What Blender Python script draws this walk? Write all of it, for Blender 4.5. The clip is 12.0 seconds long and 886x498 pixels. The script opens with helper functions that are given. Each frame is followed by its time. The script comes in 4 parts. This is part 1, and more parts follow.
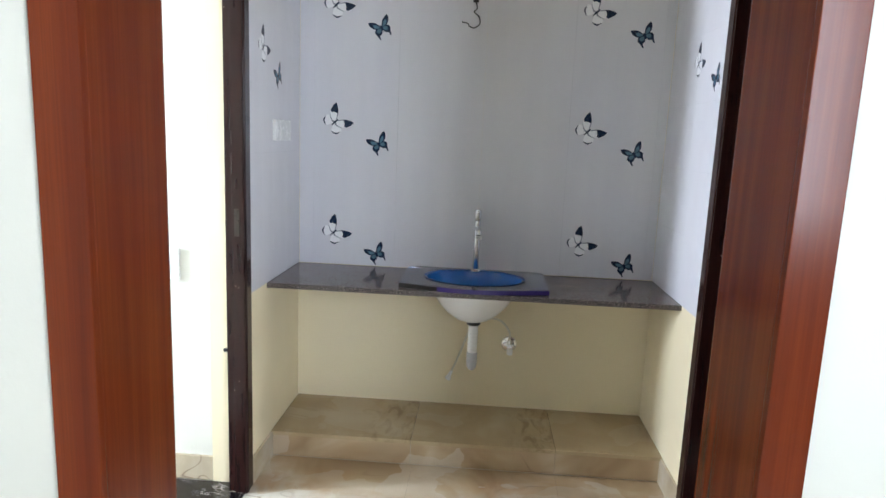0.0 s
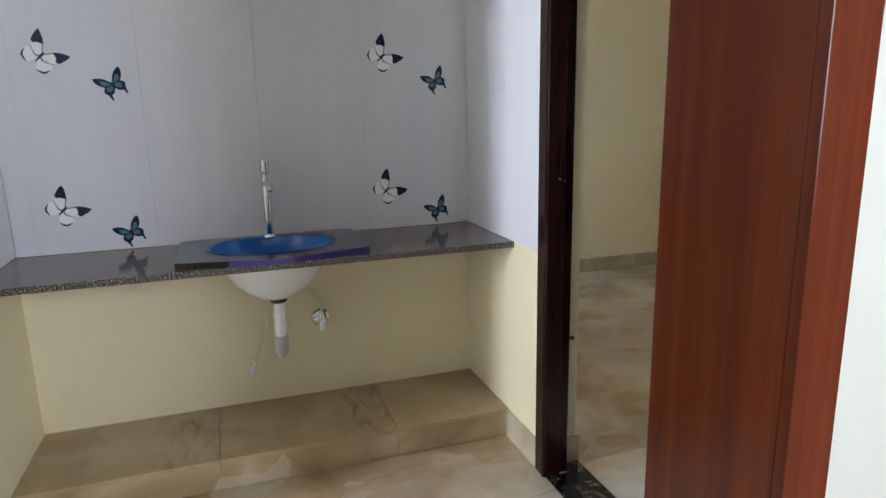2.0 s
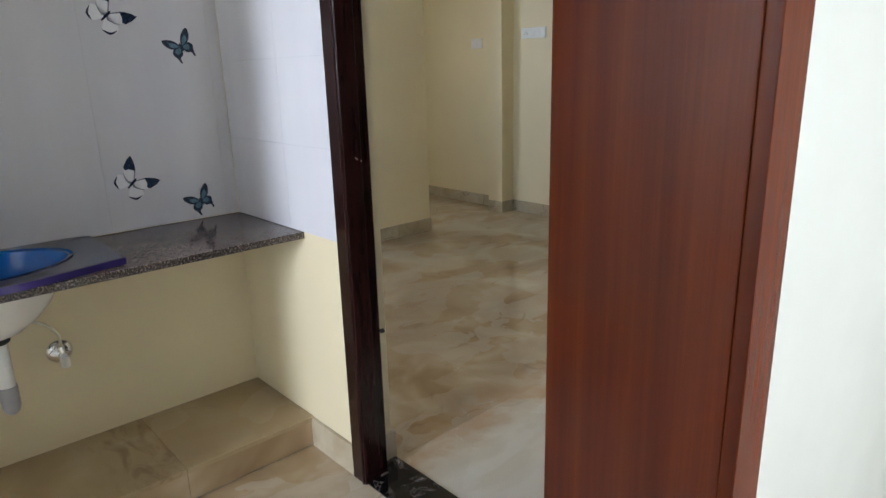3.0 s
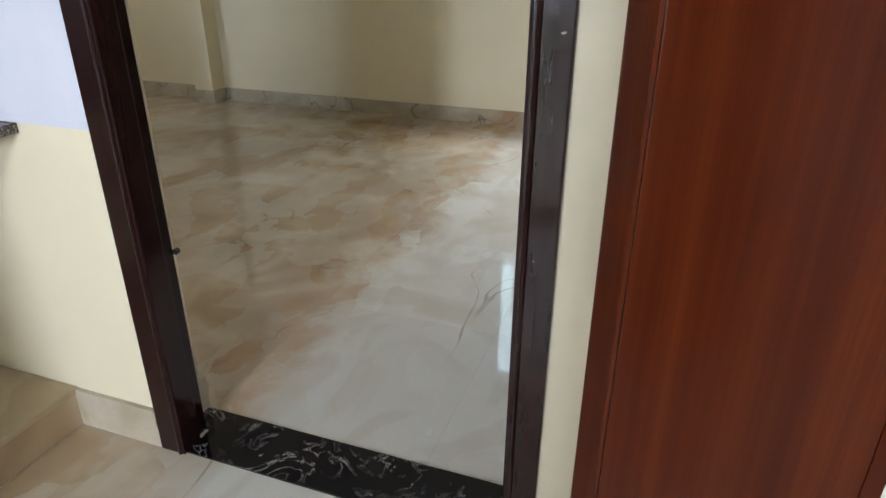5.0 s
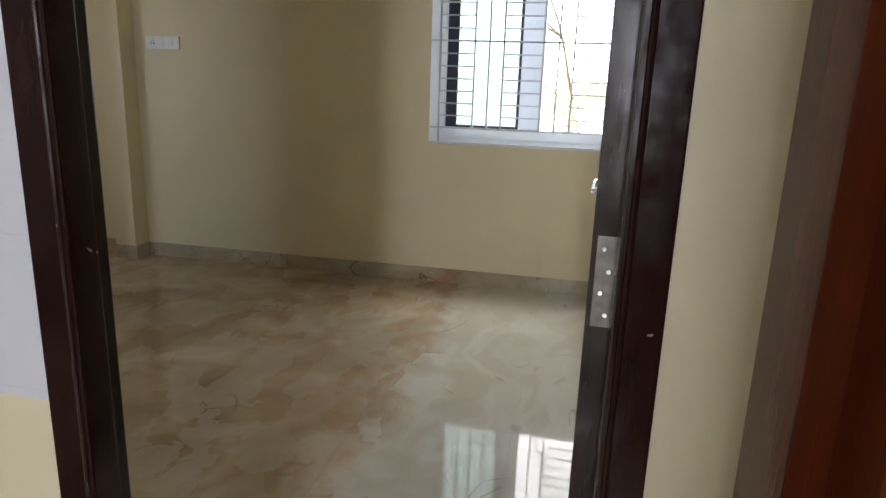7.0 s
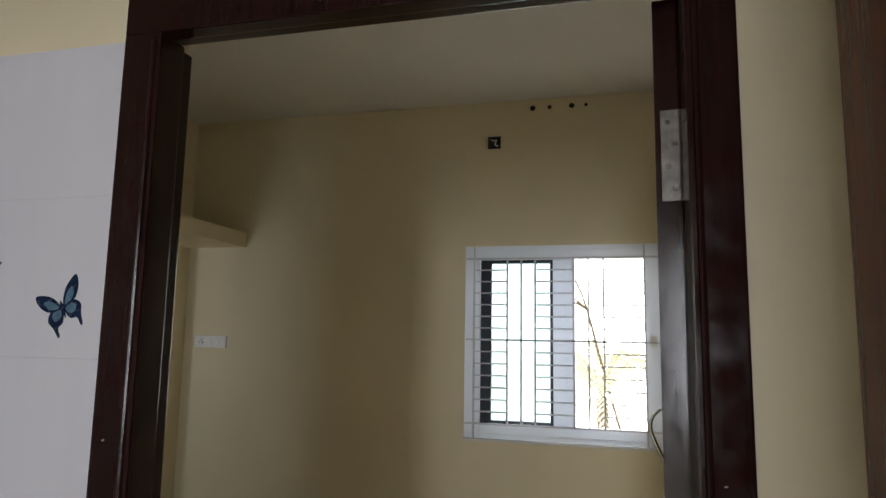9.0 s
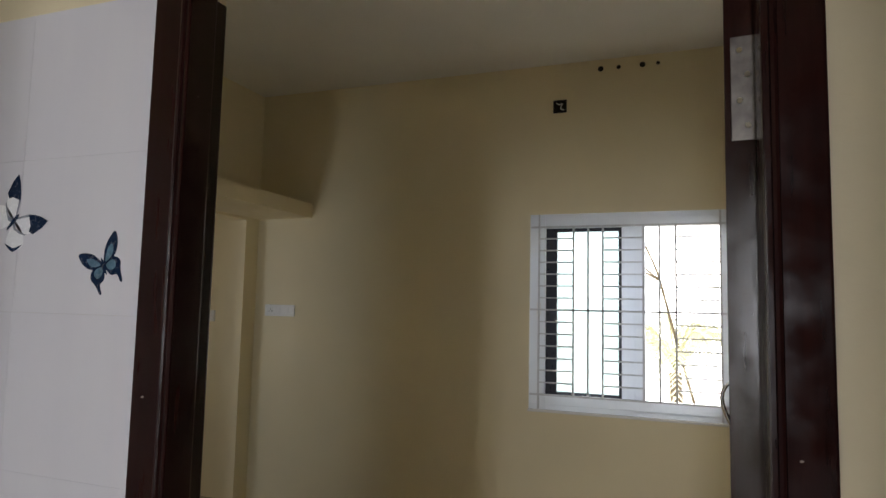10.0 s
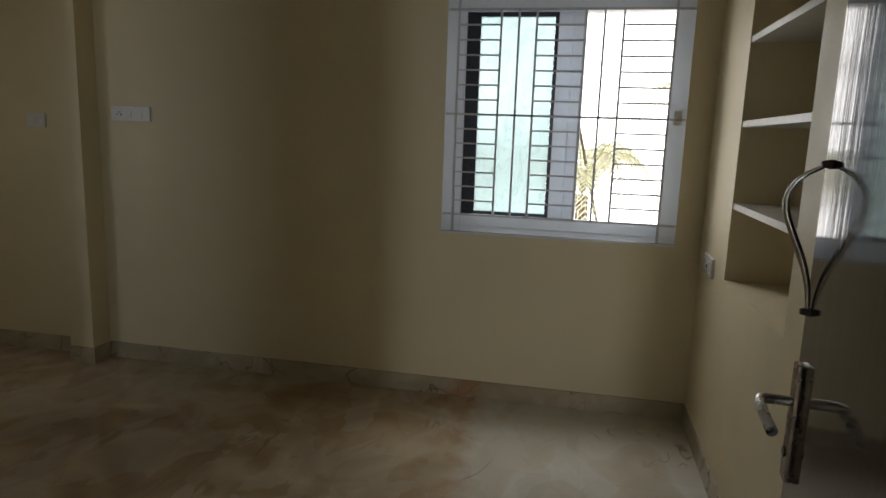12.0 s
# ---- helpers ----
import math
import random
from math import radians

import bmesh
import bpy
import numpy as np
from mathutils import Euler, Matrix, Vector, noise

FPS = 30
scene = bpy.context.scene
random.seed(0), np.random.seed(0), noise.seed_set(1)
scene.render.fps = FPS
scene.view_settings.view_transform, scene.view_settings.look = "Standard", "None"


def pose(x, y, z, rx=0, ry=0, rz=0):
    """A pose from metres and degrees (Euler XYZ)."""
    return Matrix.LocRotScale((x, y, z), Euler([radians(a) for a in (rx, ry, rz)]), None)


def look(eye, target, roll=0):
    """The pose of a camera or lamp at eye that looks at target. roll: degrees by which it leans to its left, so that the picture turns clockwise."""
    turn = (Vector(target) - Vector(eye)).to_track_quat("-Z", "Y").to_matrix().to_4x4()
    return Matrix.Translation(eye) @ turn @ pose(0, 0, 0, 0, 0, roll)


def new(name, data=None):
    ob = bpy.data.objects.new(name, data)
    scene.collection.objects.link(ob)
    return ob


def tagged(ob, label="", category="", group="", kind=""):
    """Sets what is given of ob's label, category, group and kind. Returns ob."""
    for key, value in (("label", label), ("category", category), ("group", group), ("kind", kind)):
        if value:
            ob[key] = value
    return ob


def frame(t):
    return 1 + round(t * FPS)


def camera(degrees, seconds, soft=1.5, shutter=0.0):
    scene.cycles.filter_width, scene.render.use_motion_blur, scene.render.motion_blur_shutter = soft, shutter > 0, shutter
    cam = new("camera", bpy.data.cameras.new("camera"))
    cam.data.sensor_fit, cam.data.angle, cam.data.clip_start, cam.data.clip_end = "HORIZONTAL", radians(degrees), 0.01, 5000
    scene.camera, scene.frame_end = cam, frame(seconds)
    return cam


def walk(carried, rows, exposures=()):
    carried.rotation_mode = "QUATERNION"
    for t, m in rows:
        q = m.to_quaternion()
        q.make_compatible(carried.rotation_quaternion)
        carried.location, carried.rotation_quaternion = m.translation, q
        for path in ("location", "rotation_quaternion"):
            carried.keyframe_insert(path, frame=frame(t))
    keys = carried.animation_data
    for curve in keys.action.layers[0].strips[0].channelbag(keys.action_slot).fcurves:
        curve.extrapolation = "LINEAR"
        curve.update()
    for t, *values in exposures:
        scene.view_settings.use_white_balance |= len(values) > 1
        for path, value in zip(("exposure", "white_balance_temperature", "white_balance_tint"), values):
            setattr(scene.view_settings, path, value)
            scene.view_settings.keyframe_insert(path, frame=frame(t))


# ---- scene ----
cam = camera(68.9, 12.0)
PATH = [
    (0, (0.097, 0.332, 1.378), (-0.018, 2.3, 1.04), 2.4),
    (0.5, (0.081, 0.311, 1.337), (0.004, 2.259, 0.891), 1.9),
    (1, (0.002, 0.426, 1.304), (0.082, 2.383, 0.902), 0.9),
    (1.5, (-0.054, 0.593, 1.292), (0.27, 2.507, 0.812), 0.5),
    (2, (-0.052, 0.795, 1.249), (0.564, 2.648, 0.814), -1.2),
    (2.5, (-0.055, 0.971, 1.231), (0.885, 2.662, 0.723), 0.3),
    (3, (-0.09, 1.09, 1.25), (1.194, 2.526, 0.713), -1.6),
    (3.5, (-0.022, 1.234, 1.203), (1.357, 2.537, 0.571), -0.3),
    (3.7, (-0.038, 1.268, 1.164), (1.425, 2.502, 0.584), -0.9),
    (5.5, (-0.001, 1.717, 1.092), (1.715, 2.216, 0.193), 1.7),
    (6, (0.082, 1.797, 1.129), (1.843, 2.328, 0.344), 2.1),
    (6.5, (0.108, 1.833, 1.182), (1.946, 2.297, 0.545), 1.8),
    (8.3, (0.081, 1.892, 1.536), (2.035, 2.319, 1.508), 1.4),
    (8.5, (0.079, 1.901, 1.553), (2.025, 2.361, 1.609), 1.0),
    (9, (0.064, 1.888, 1.593), (1.981, 2.394, 1.856), 1.0),
    (9.5, (0.074, 1.871, 1.606), (1.953, 2.453, 1.965), 0.3),
    (10, (0.144, 1.869, 1.572), (2.004, 2.581, 1.749), 1.3),
    (10.5, (0.273, 1.921, 1.526), (2.146, 2.621, 1.462), 1.5),
    (11, (0.429, 2.03, 1.505), (2.367, 2.486, 1.321), 1.0),
    (11.5, (0.601, 2.08, 1.476), (2.547, 2.425, 1.168), 0.6),
    (12, (0.79, 2.114, 1.446), (2.721, 2.507, 1.103), 2.0),
]
EXPOSURES = [(0.0, 0.26, 6100, 12), (0.5, 0.14, 6300, 13), (1.5, 0.06, 6230, 13), (3.5, 0.18, 6170, 13), (5.5, 0.2, 5900, 14),
             (6.5, -0.3, 6450, 15), (8.5, -0.96, 6820, 15), (10.5, -1.02, 7000, 16), (12.0, -1.76, 6950, 14)]
walk(cam, [(t, look(eye, target, roll)) for t, eye, target, roll in PATH], EXPOSURES)

# ---- world and light ----
world = bpy.data.worlds.new("sky")
scene.world = world
world.use_nodes = True
_sky = world.node_tree.nodes.new("ShaderNodeTexSky")
_sky.sky_type = "NISHITA"
_sky.sun_disc = False
_sky.sun_elevation, _sky.sun_rotation = radians(68), radians(214)
world.node_tree.links.new(_sky.outputs[0], world.node_tree.nodes["Background"].inputs[0])
world.node_tree.nodes["Background"].inputs[1].default_value = 0.1


def sun_lamp():
    d = bpy.data.lights.new("sun", "SUN")
    d.energy, d.angle, d.color = 5.0, radians(0.5), (1.0, 0.95, 0.88)
    ob = new("sun", d)
    ob.matrix_world = look((0, 0, 0), (0.2, 0.3, -0.93))


def window_light(name, eye, target, w, h, watts, colour, spread=180):
    """Area lamp standing in for daylight, in an opening or outside one."""
    d = bpy.data.lights.new(name, "AREA")
    d.shape, d.size, d.size_y, d.energy, d.color, d.spread = "RECTANGLE", w, h, watts, colour, radians(spread)
    ob = new(name, d)
    ob.matrix_world = look(eye, target)


sun_lamp()
# assumed window of the bright side room, itself unseen, opposite its doorway
window_light("side_room_daylight", (-3.33, 1.9, 1.5), (0, 2.0, 1.0), 0.32, 1.2, 120, (0.82, 0.90, 1.0))
# window of the hall behind the start of the walk
window_light("hall_daylight", (1.58, -0.95, 1.6), (-0.3, 3.0, 0.7), 0.8, 1.2, 84, (0.84, 0.92, 1.0))
# fill lamp added outside above the bedroom window, out of view, to brighten the room
window_light("bedroom_sky_fill", (5.1, 2.2, 3.35), (2.7, 2.5, 0.0), 1.6, 0.9, 260, (0.90, 0.95, 1.0))
# fill lamp added in an assumed, unseen window at the west end of the alcove
window_light("alcove_fill", (2.36, 5.72, 1.45), (3.7, 1.5, 1.2), 0.6, 1.1, 9, (0.80, 0.89, 1.0))
# light patch on the east wall, from an assumed bathroom through its unseen doorway
window_light("assumed_bathroom_daylight", (-0.93, 4.75, 1.5), (4.2, 4.4, 1.2), 0.3, 0.8, 33, (0.66, 0.82, 1.0))

# ---- materials ----


class Mat:
    """A small node material builder."""

    def __init__(self, name, rough=0.5, metal=0.0, spec=0.5):
        self.m = bpy.data.materials.new(name)
        self.m.use_nodes = True
        self.nt = self.m.node_tree
        self.b = self.nt.nodes["Principled BSDF"]
        self.b.inputs["Roughness"].default_value = rough
        self.b.inputs["Metallic"].default_value = metal
        self.b.inputs["Specular IOR Level"].default_value = spec

    def node(self, kind, **kw):
        n = self.nt.nodes.new("ShaderNode" + kind)
        for k, v in kw.items():
            n.inputs[k].default_value = v
        return n

    def link(self, a, b):
        self.nt.links.new(a, b)

    def coord(self, space="Object", scale=(1, 1, 1), turn=(0, 0, 0)):
        tc = self.node("TexCoord") if space != "World" else self.node("NewGeometry")
        mp = self.node("Mapping")
        mp.inputs["Scale"].default_value = scale
        mp.inputs["Rotation"].default_value = [radians(a) for a in turn]
        self.link(tc.outputs["Position" if space == "World" else space], mp.inputs["Vector"])
        return mp.outputs[0]

    def noise(self, vec, scale, detail=4, rough=0.55, distort=0.0):
        n = self.node("TexNoise", Scale=scale, Detail=detail, Roughness=rough, Distortion=distort)
        self.link(vec, n.inputs["Vector"])
        return n.outputs["Fac"]

    def ramp(self, fac, stops):
        r = self.nt.nodes.new("ShaderNodeValToRGB")
        e = r.color_ramp.elements
        while len(e) < len(stops):
            e.new(0.5)
        for el, (p, c) in zip(e, stops):
            el.position, el.color = p, (*c, 1) if len(c) == 3 else c
        self.link(fac, r.inputs[0])
        return r.outputs[0]

    def value(self, fac, stops):
        return self.ramp(fac, [(p, (v, v, v)) for p, v in stops])

    def mix(self, fac, a, b, blend="MIX"):
        n = self.nt.nodes.new("ShaderNodeMix")
        n.data_type, n.blend_type = "RGBA", blend
        for sock, v in ((n.inputs[0], fac), (n.inputs[6], a), (n.inputs[7], b)):
            if isinstance(v, (int, float)):
                sock.default_value = v
            elif isinstance(v, tuple):
                sock.default_value = (*v, 1)
            else:
                self.link(v, sock)
        return n.outputs[2]

    def calc(self, op, a, b=0.0, clamp=False):
        n = self.nt.nodes.new("ShaderNodeMath")
        n.operation, n.use_clamp = op, clamp
        for sock, v in ((n.inputs[0], a), (n.inputs[1], b)):
            if isinstance(v, (int, float)):
                sock.default_value = v
            else:
                self.link(v, sock)
        return n.outputs[0]

    def colour(self, c):
        if isinstance(c, tuple):
            self.b.inputs["Base Color"].default_value = (*c, 1)
        else:
            self.link(c, self.b.inputs["Base Color"])
        return self

    def rough(self, fac):
        self.link(fac, self.b.inputs["Roughness"])
        return self

    def bump(self, fac, strength=0.2, dist=0.002):
        n = self.node("Bump", Strength=strength, Distance=dist)
        self.link(fac, n.inputs["Height"])
        self.link(n.outputs[0], self.b.inputs["Normal"])
        return self


def paint(name, c, rough=0.55):
    m = Mat(name, rough)
    v = m.coord("World")
    big = m.noise(v, 1.3, 3)
    fine = m.noise(v, 60, 3)
    d = tuple(x * 0.93 for x in c)
    m.colour(m.mix(m.value(big, [(0.35, 0), (0.7, 1)]), c, d))
    m.rough(m.value(m.noise(v, 9, 3), [(0.3, rough - 0.08), (0.7, rough + 0.08)]))
    m.bump(m.calc("ADD", fine, m.calc("MULTIPLY", m.noise(v, 7, 2), 2.0)), 0.25, 0.002)
    return m.m


CREAM = paint("cream_wall_paint", (0.84, 0.74, 0.515), 0.5)
PALE = paint("pale_wall_paint", (0.67, 0.665, 0.60), 0.5)
WHITE_CEIL = paint("white_ceiling_paint", (0.82, 0.80, 0.76), 0.7)


def tile_print(name, dark=False):
    """Glossy marble-look floor tile; the print repeats on each tile, with veins of its own."""
    m = Mat(name, 0.07, 0, 0.5)
    v = m.coord("Object")
    w = m.coord("World", (1, 1, 1), (0, 0, 17))
    sep = m.node("SeparateXYZ")
    m.link(v, sep.inputs[0])
    wob = m.noise(w, 2.4, 5, 0.6, 0.5)
    wp = m.node("SeparateXYZ")
    m.link(m.coord("World"), wp.inputs[0])
    # angular shards with ragged edges
    jit = m.node("TexNoise", Scale=1.9, Detail=5.0, Roughness=0.5)
    m.link(w, jit.inputs["Vector"])
    vec = m.node("VectorMath")
    m.link(m.coord("World", (1, 2.1, 1), (0, 0, 33)), vec.inputs[0])
    m.link(jit.outputs["Color"], vec.inputs[1])
    cells = m.node("TexVoronoi", Scale=3.2)
    m.link(vec.outputs[0], cells.inputs["Vector"])
    cell = m.calc("MULTIPLY", cells.outputs["Color"], 1.0)
    # pale tiles, then brown ones past a wandering rust edge
    along = m.calc("ADD", m.calc("SUBTRACT", wp.outputs[1], 2.06), m.calc("ADD", m.calc("MULTIPLY", m.calc("SUBTRACT", wob, 0.5), 0.55), m.calc("MULTIPLY", m.calc("SUBTRACT", cell, 0.5), 0.2)))
    band = m.calc("DIVIDE", along, 4.0, True)
    shard = m.noise(m.coord("World", (1, 1.7, 1), (0, 0, 38)), 1.7, 2.5, 0.45, 1.2)
    base = m.ramp(shard, [(0.28, (0.60, 0.545, 0.44)), (0.42, (0.68, 0.635, 0.545)), (0.47, (0.74, 0.71, 0.635)), (0.60, (0.72, 0.69, 0.615)), (0.635, (0.66, 0.615, 0.52)), (0.8, (0.70, 0.655, 0.57))])
    base = m.mix(m.value(cell, [(0.2, 0.0), (0.9, 0.32)]), base, (0.56, 0.49, 0.385))
    brown = m.ramp(m.noise(w, 2.6, 3, 0.5, 0.8), [(0.3, (0.27, 0.165, 0.075)), (0.5, (0.44, 0.315, 0.175)), (0.66, (0.62, 0.51, 0.36)), (0.8, (0.52, 0.33, 0.17))])
    brown = m.mix(m.value(cell, [(0.35, 0.0), (0.72, 0.45)]), brown, (0.64, 0.57, 0.47))
    col = m.mix(m.value(band, [(0.10, 0), (0.16, 0.95), (0.35, 0.9), (0.7, 0.8)]), base, brown)
    # rust-coloured blots along that edge
    blot = m.calc("MULTIPLY", m.value(m.noise(w, 4.2, 5, 0.6), [(0.38, 0), (0.56, 1)]), m.value(band, [(0.12, 0), (0.145, 1), (0.175, 0.15), (0.5, 0.1)]))
    col = m.mix(m.calc("MULTIPLY", blot, 0.62), col, (0.47, 0.28, 0.14))
    # sparse brown veins
    wv = m.node("TexNoise", Scale=1.5, Detail=2.5, Roughness=0.5, Distortion=0.9)
    m.link(m.coord("World", (1, 1.9, 1), (0, 0, 31)), wv.inputs["Vector"])
    vein = m.value(m.calc("ABSOLUTE", m.calc("SUBTRACT", wv.outputs["Fac"], 0.5)), [(0.0, 1), (0.004, 0.8), (0.012, 0)])
    part_vein = m.calc("MULTIPLY", vein, m.value(m.noise(w, 2.9, 2), [(0.54, 0), (0.64, 0.7)]))
    col = m.mix(part_vein, col, (0.29, 0.20, 0.125))
    if dark:
        col = m.mix(0.62, col, (0.44, 0.34, 0.19))
        sx = m.node("SeparateXYZ")
        m.link(m.coord("World"), sx.inputs[0])
        u = m.calc("FRACT", m.calc("DIVIDE", m.calc("ADD", sx.outputs[0], 0.155), 0.61))
        near = m.calc("MULTIPLY", m.value(u, [(0.62, 0), (0.80, 1)]), m.value(m.noise(m.coord("World", (1, 0.35, 1), (0, 0, -32)), 22, 5, 0.6, 0.8), [(0.45, 0), (0.66, 1)]))
        col = m.mix(m.calc("MULTIPLY", near, 0.5), col, (0.17, 0.105, 0.045))
    info = m.node("ObjectInfo")
    col = m.mix(m.calc("MULTIPLY", info.outputs["Random"], 0.16), col, (0.36, 0.29, 0.2))
    m.colour(col)
    m.rough(m.value(m.noise(w, 30, 4), [(0.3, 0.025), (0.75, 0.065)]))
    return m.m


FLOOR_TILE = tile_print("marble_look_floor_tile")
STEP_TILE = tile_print("brown_marble_look_tile", True)


def skirting_mat():
    m = Mat("marble_look_skirting", 0.15)
    w = m.coord("World")
    c = m.ramp(m.noise(w, 4, 6, 0.6, 0.8), [(0.3, (0.40, 0.33, 0.22)), (0.5, (0.52, 0.45, 0.33)), (0.65, (0.60, 0.55, 0.45)), (0.8, (0.46, 0.33, 0.2))])
    info = m.node("ObjectInfo")
    c = m.mix(m.calc("MULTIPLY", info.outputs["Random"], 0.4), c, (0.40, 0.32, 0.22))
    # rust-coloured print where the floor's rust edge meets the wall
    sep = m.node("SeparateXYZ")
    m.link(w, sep.inputs[0])
    spot = m.value(m.calc("DIVIDE", sep.outputs[1], 10.0), [(0.252, 0), (0.264, 1), (0.277, 1), (0.281, 0)])
    spot = m.calc("MULTIPLY", spot, m.calc("GREATER_THAN", sep.outputs[0], 3.0))
    c = m.mix(m.calc("MULTIPLY", spot, m.value(m.noise(w, 9, 4), [(0.35, 0.1), (0.55, 0.8)])), c, (0.44, 0.24, 0.12))
    line = m.value(m.calc("ABSOLUTE", m.calc("SUBTRACT", m.noise(w, 2.2, 3, 0.5, 0.8), 0.5)), [(0.0, 0.8), (0.006, 0)])
    m.colour(m.mix(line, c, (0.16, 0.11, 0.07)))
    return m.m


SKIRT = skirting_mat()


def plain(name, c, rough=0.4, metal=0.0, vary=0.06, scale=25):
    m = Mat(name, rough, metal)
    v = m.coord("Object")
    n = m.noise(v, scale, 4)
    m.colour(m.mix(m.value(n, [(0.3, 0), (0.7, 1)]), c, tuple(x * (1 - vary * 2) for x in c)))
    m.rough(m.value(m.noise(v, scale * 2.3, 3), [(0.3, max(0.02, rough * 0.85)), (0.7, min(1, rough * 1.2))]))
    return m.m


GROUT = plain("tile_grout", (0.56, 0.51, 0.43), 0.7)
PLASTER = plain("rough_plaster", (0.55, 0.5, 0.42), 0.9)
CHROME = plain("chrome", (0.75, 0.76, 0.78), 0.12, 1.0, 0.02)
STEEL = plain("brushed_steel", (0.55, 0.54, 0.52), 0.28, 1.0, 0.05)
# dark brown reflection on the handle plate, put into the steel's colour
PLATE_STEEL = plain("steel_brown_reflection", (0.26, 0.22, 0.19), 0.25, 1.0, 0.12)
DARK_STEEL = plain("dark_bronze_metal", (0.07, 0.055, 0.05), 0.3, 0.8)
def pvc():
    m = Mat("white_window_pvc", 0.3)
    v = m.coord("Object")
    m.colour(m.mix(m.noise(v, 6, 3), (0.84, 0.87, 0.91), (0.80, 0.83, 0.87)))
    # light let through the solid PVC imitates bloom around the bright window
    t = m.node("BsdfTranslucent", Color=(0.80, 0.86, 0.93, 1))
    x = m.node("MixShader", Fac=0.3)
    out = m.nt.nodes["Material Output"]
    m.link(m.b.outputs[0], x.inputs[1])
    m.link(t.outputs[0], x.inputs[2])
    m.link(x.outputs[0], out.inputs[0])
    return m.m


WHITE_PVC = pvc()
WHITE_PLASTIC = plain("white_plastic", (0.87, 0.87, 0.86), 0.25, 0, 0.02)
GREY_PLASTIC = plain("grey_plastic", (0.42, 0.41, 0.43), 0.45)
BLACK_RUBBER = plain("black_rubber", (0.015, 0.015, 0.018), 0.5)
BLACK_FRAME = plain("dark_window_sash", (0.012, 0.016, 0.03), 0.3)
CERAMIC = plain("white_enamel", (0.82, 0.80, 0.78), 0.18, 0, 0.01)
GRILLE = plain("white_painted_iron", (0.62, 0.63, 0.66), 0.35, 0, 0.08)
# near-black colour stands in for the shade inside holes that aren't cut
HOLE = plain("dark_hole", (0.02, 0.017, 0.013), 0.9)
HINGE_STEEL = plain("paint_smeared_steel", (0.22, 0.195, 0.175), 0.42, 0.6, 0.25, 40)
HOSE = plain("white_braided_hose", (0.74, 0.70, 0.58), 0.4)
SHELF_STONE = plain("shelf_slab", (0.62, 0.60, 0.55), 0.35)
PRINT_DARK = plain("print_dark_blue", (0.012, 0.03, 0.075), 0.25, 0, 0.2, 60)
PRINT_BLUE = plain("print_steel_blue", (0.13, 0.25, 0.34), 0.25, 0, 0.25, 60)
PRINT_WHITE = plain("print_white", (0.93, 0.93, 0.95), 0.25, 0, 0.02, 60)
PRINT_GREY = plain("print_grey", (0.33, 0.35, 0.40), 0.25, 0, 0.1, 60)


def wall_tile():
    m = Mat("white_glazed_wall_tile", 0.16)
    w = m.coord("World", (5, 5, 0.5))
    n = m.noise(w, 2.0, 3)
    info = m.node("ObjectInfo")
    c = m.mix(m.value(n, [(0.35, 0), (0.65, 1)]), (0.755, 0.745, 0.78), (0.725, 0.715, 0.755))
    c = m.mix(m.calc("MULTIPLY", info.outputs["Random"], 0.08), c, (0.75, 0.74, 0.765))
    m.colour(c)
    m.rough(m.value(m.noise(m.coord("World"), 16, 3), [(0.3, 0.14), (0.7, 0.26)]))
    m.bump(m.noise(m.coord("World"), 10, 2), 0.05, 0.002)
    return m.m


WALL_TILE = wall_tile()


def laminate():
    m = Mat("red_brown_wood_laminate", 0.2, 0, 0.17)
    v = m.coord("World", (14, 14, 0.4))
    n = m.noise(v, 1.5, 6, 0.6, 0.3)
    f = m.noise(m.coord("World", (150, 150, 2.0)), 2.0, 3)
    c = m.ramp(n, [(0.25, (0.095, 0.015, 0.0045)), (0.45, (0.13, 0.022, 0.006)), (0.60, (0.165, 0.031, 0.008)), (0.78, (0.11, 0.018, 0.005))])
    c = m.mix(m.value(f, [(0.35, 0), (0.7, 0.3)]), c, (0.07, 0.014, 0.006))
    m.colour(c)
    m.rough(m.value(m.noise(m.coord("World"), 8, 4), [(0.1, 0.17), (0.9, 0.26)]))
    m.bump(f, 0.06, 0.001)
    return m.m


LAMINATE = laminate()


def dark_paint():
    m = Mat("dark_brown_gloss_paint", 0.12, 0, 0.35)
    v = m.coord("World", (30, 30, 3))
    n = m.noise(v, 2, 4)
    c = m.mix(m.value(n, [(0.35, 0), (0.7, 1)]), (0.017, 0.006, 0.0055), (0.027, 0.009, 0.0075))
    chip = m.value(m.noise(m.coord("World"), 45, 2), [(0.765, 0), (0.775, 1)])
    m.colour(m.mix(chip, c, (0.35, 0.30, 0.26)))
    m.rough(m.value(m.noise(m.coord("World"), 22, 4), [(0.3, 0.09), (0.7, 0.24)]))
    m.bump(m.noise(m.coord("World", (60, 60, 9)), 2, 4), 0.05, 0.0015)
    return m.m


DARK_PAINT = dark_paint()


def leaf_mat():
    m = Mat("glossy_brown_door_laminate", 0.07, 0, 0.5)
    v = m.coord("Object", (40, 40, 0.8))
    n = m.noise(v, 2, 5)
    m.colour(m.ramp(n, [(0.3, (0.024, 0.017, 0.012)), (0.5, (0.040, 0.029, 0.021)), (0.7, (0.030, 0.022, 0.016))]))
    m.b.inputs["IOR"].default_value = 1.55
    m.bump(m.noise(m.coord("Object", (30, 30, 0.9)), 2.2, 4), 0.16, 0.002)
    return m.m


LEAF = leaf_mat()


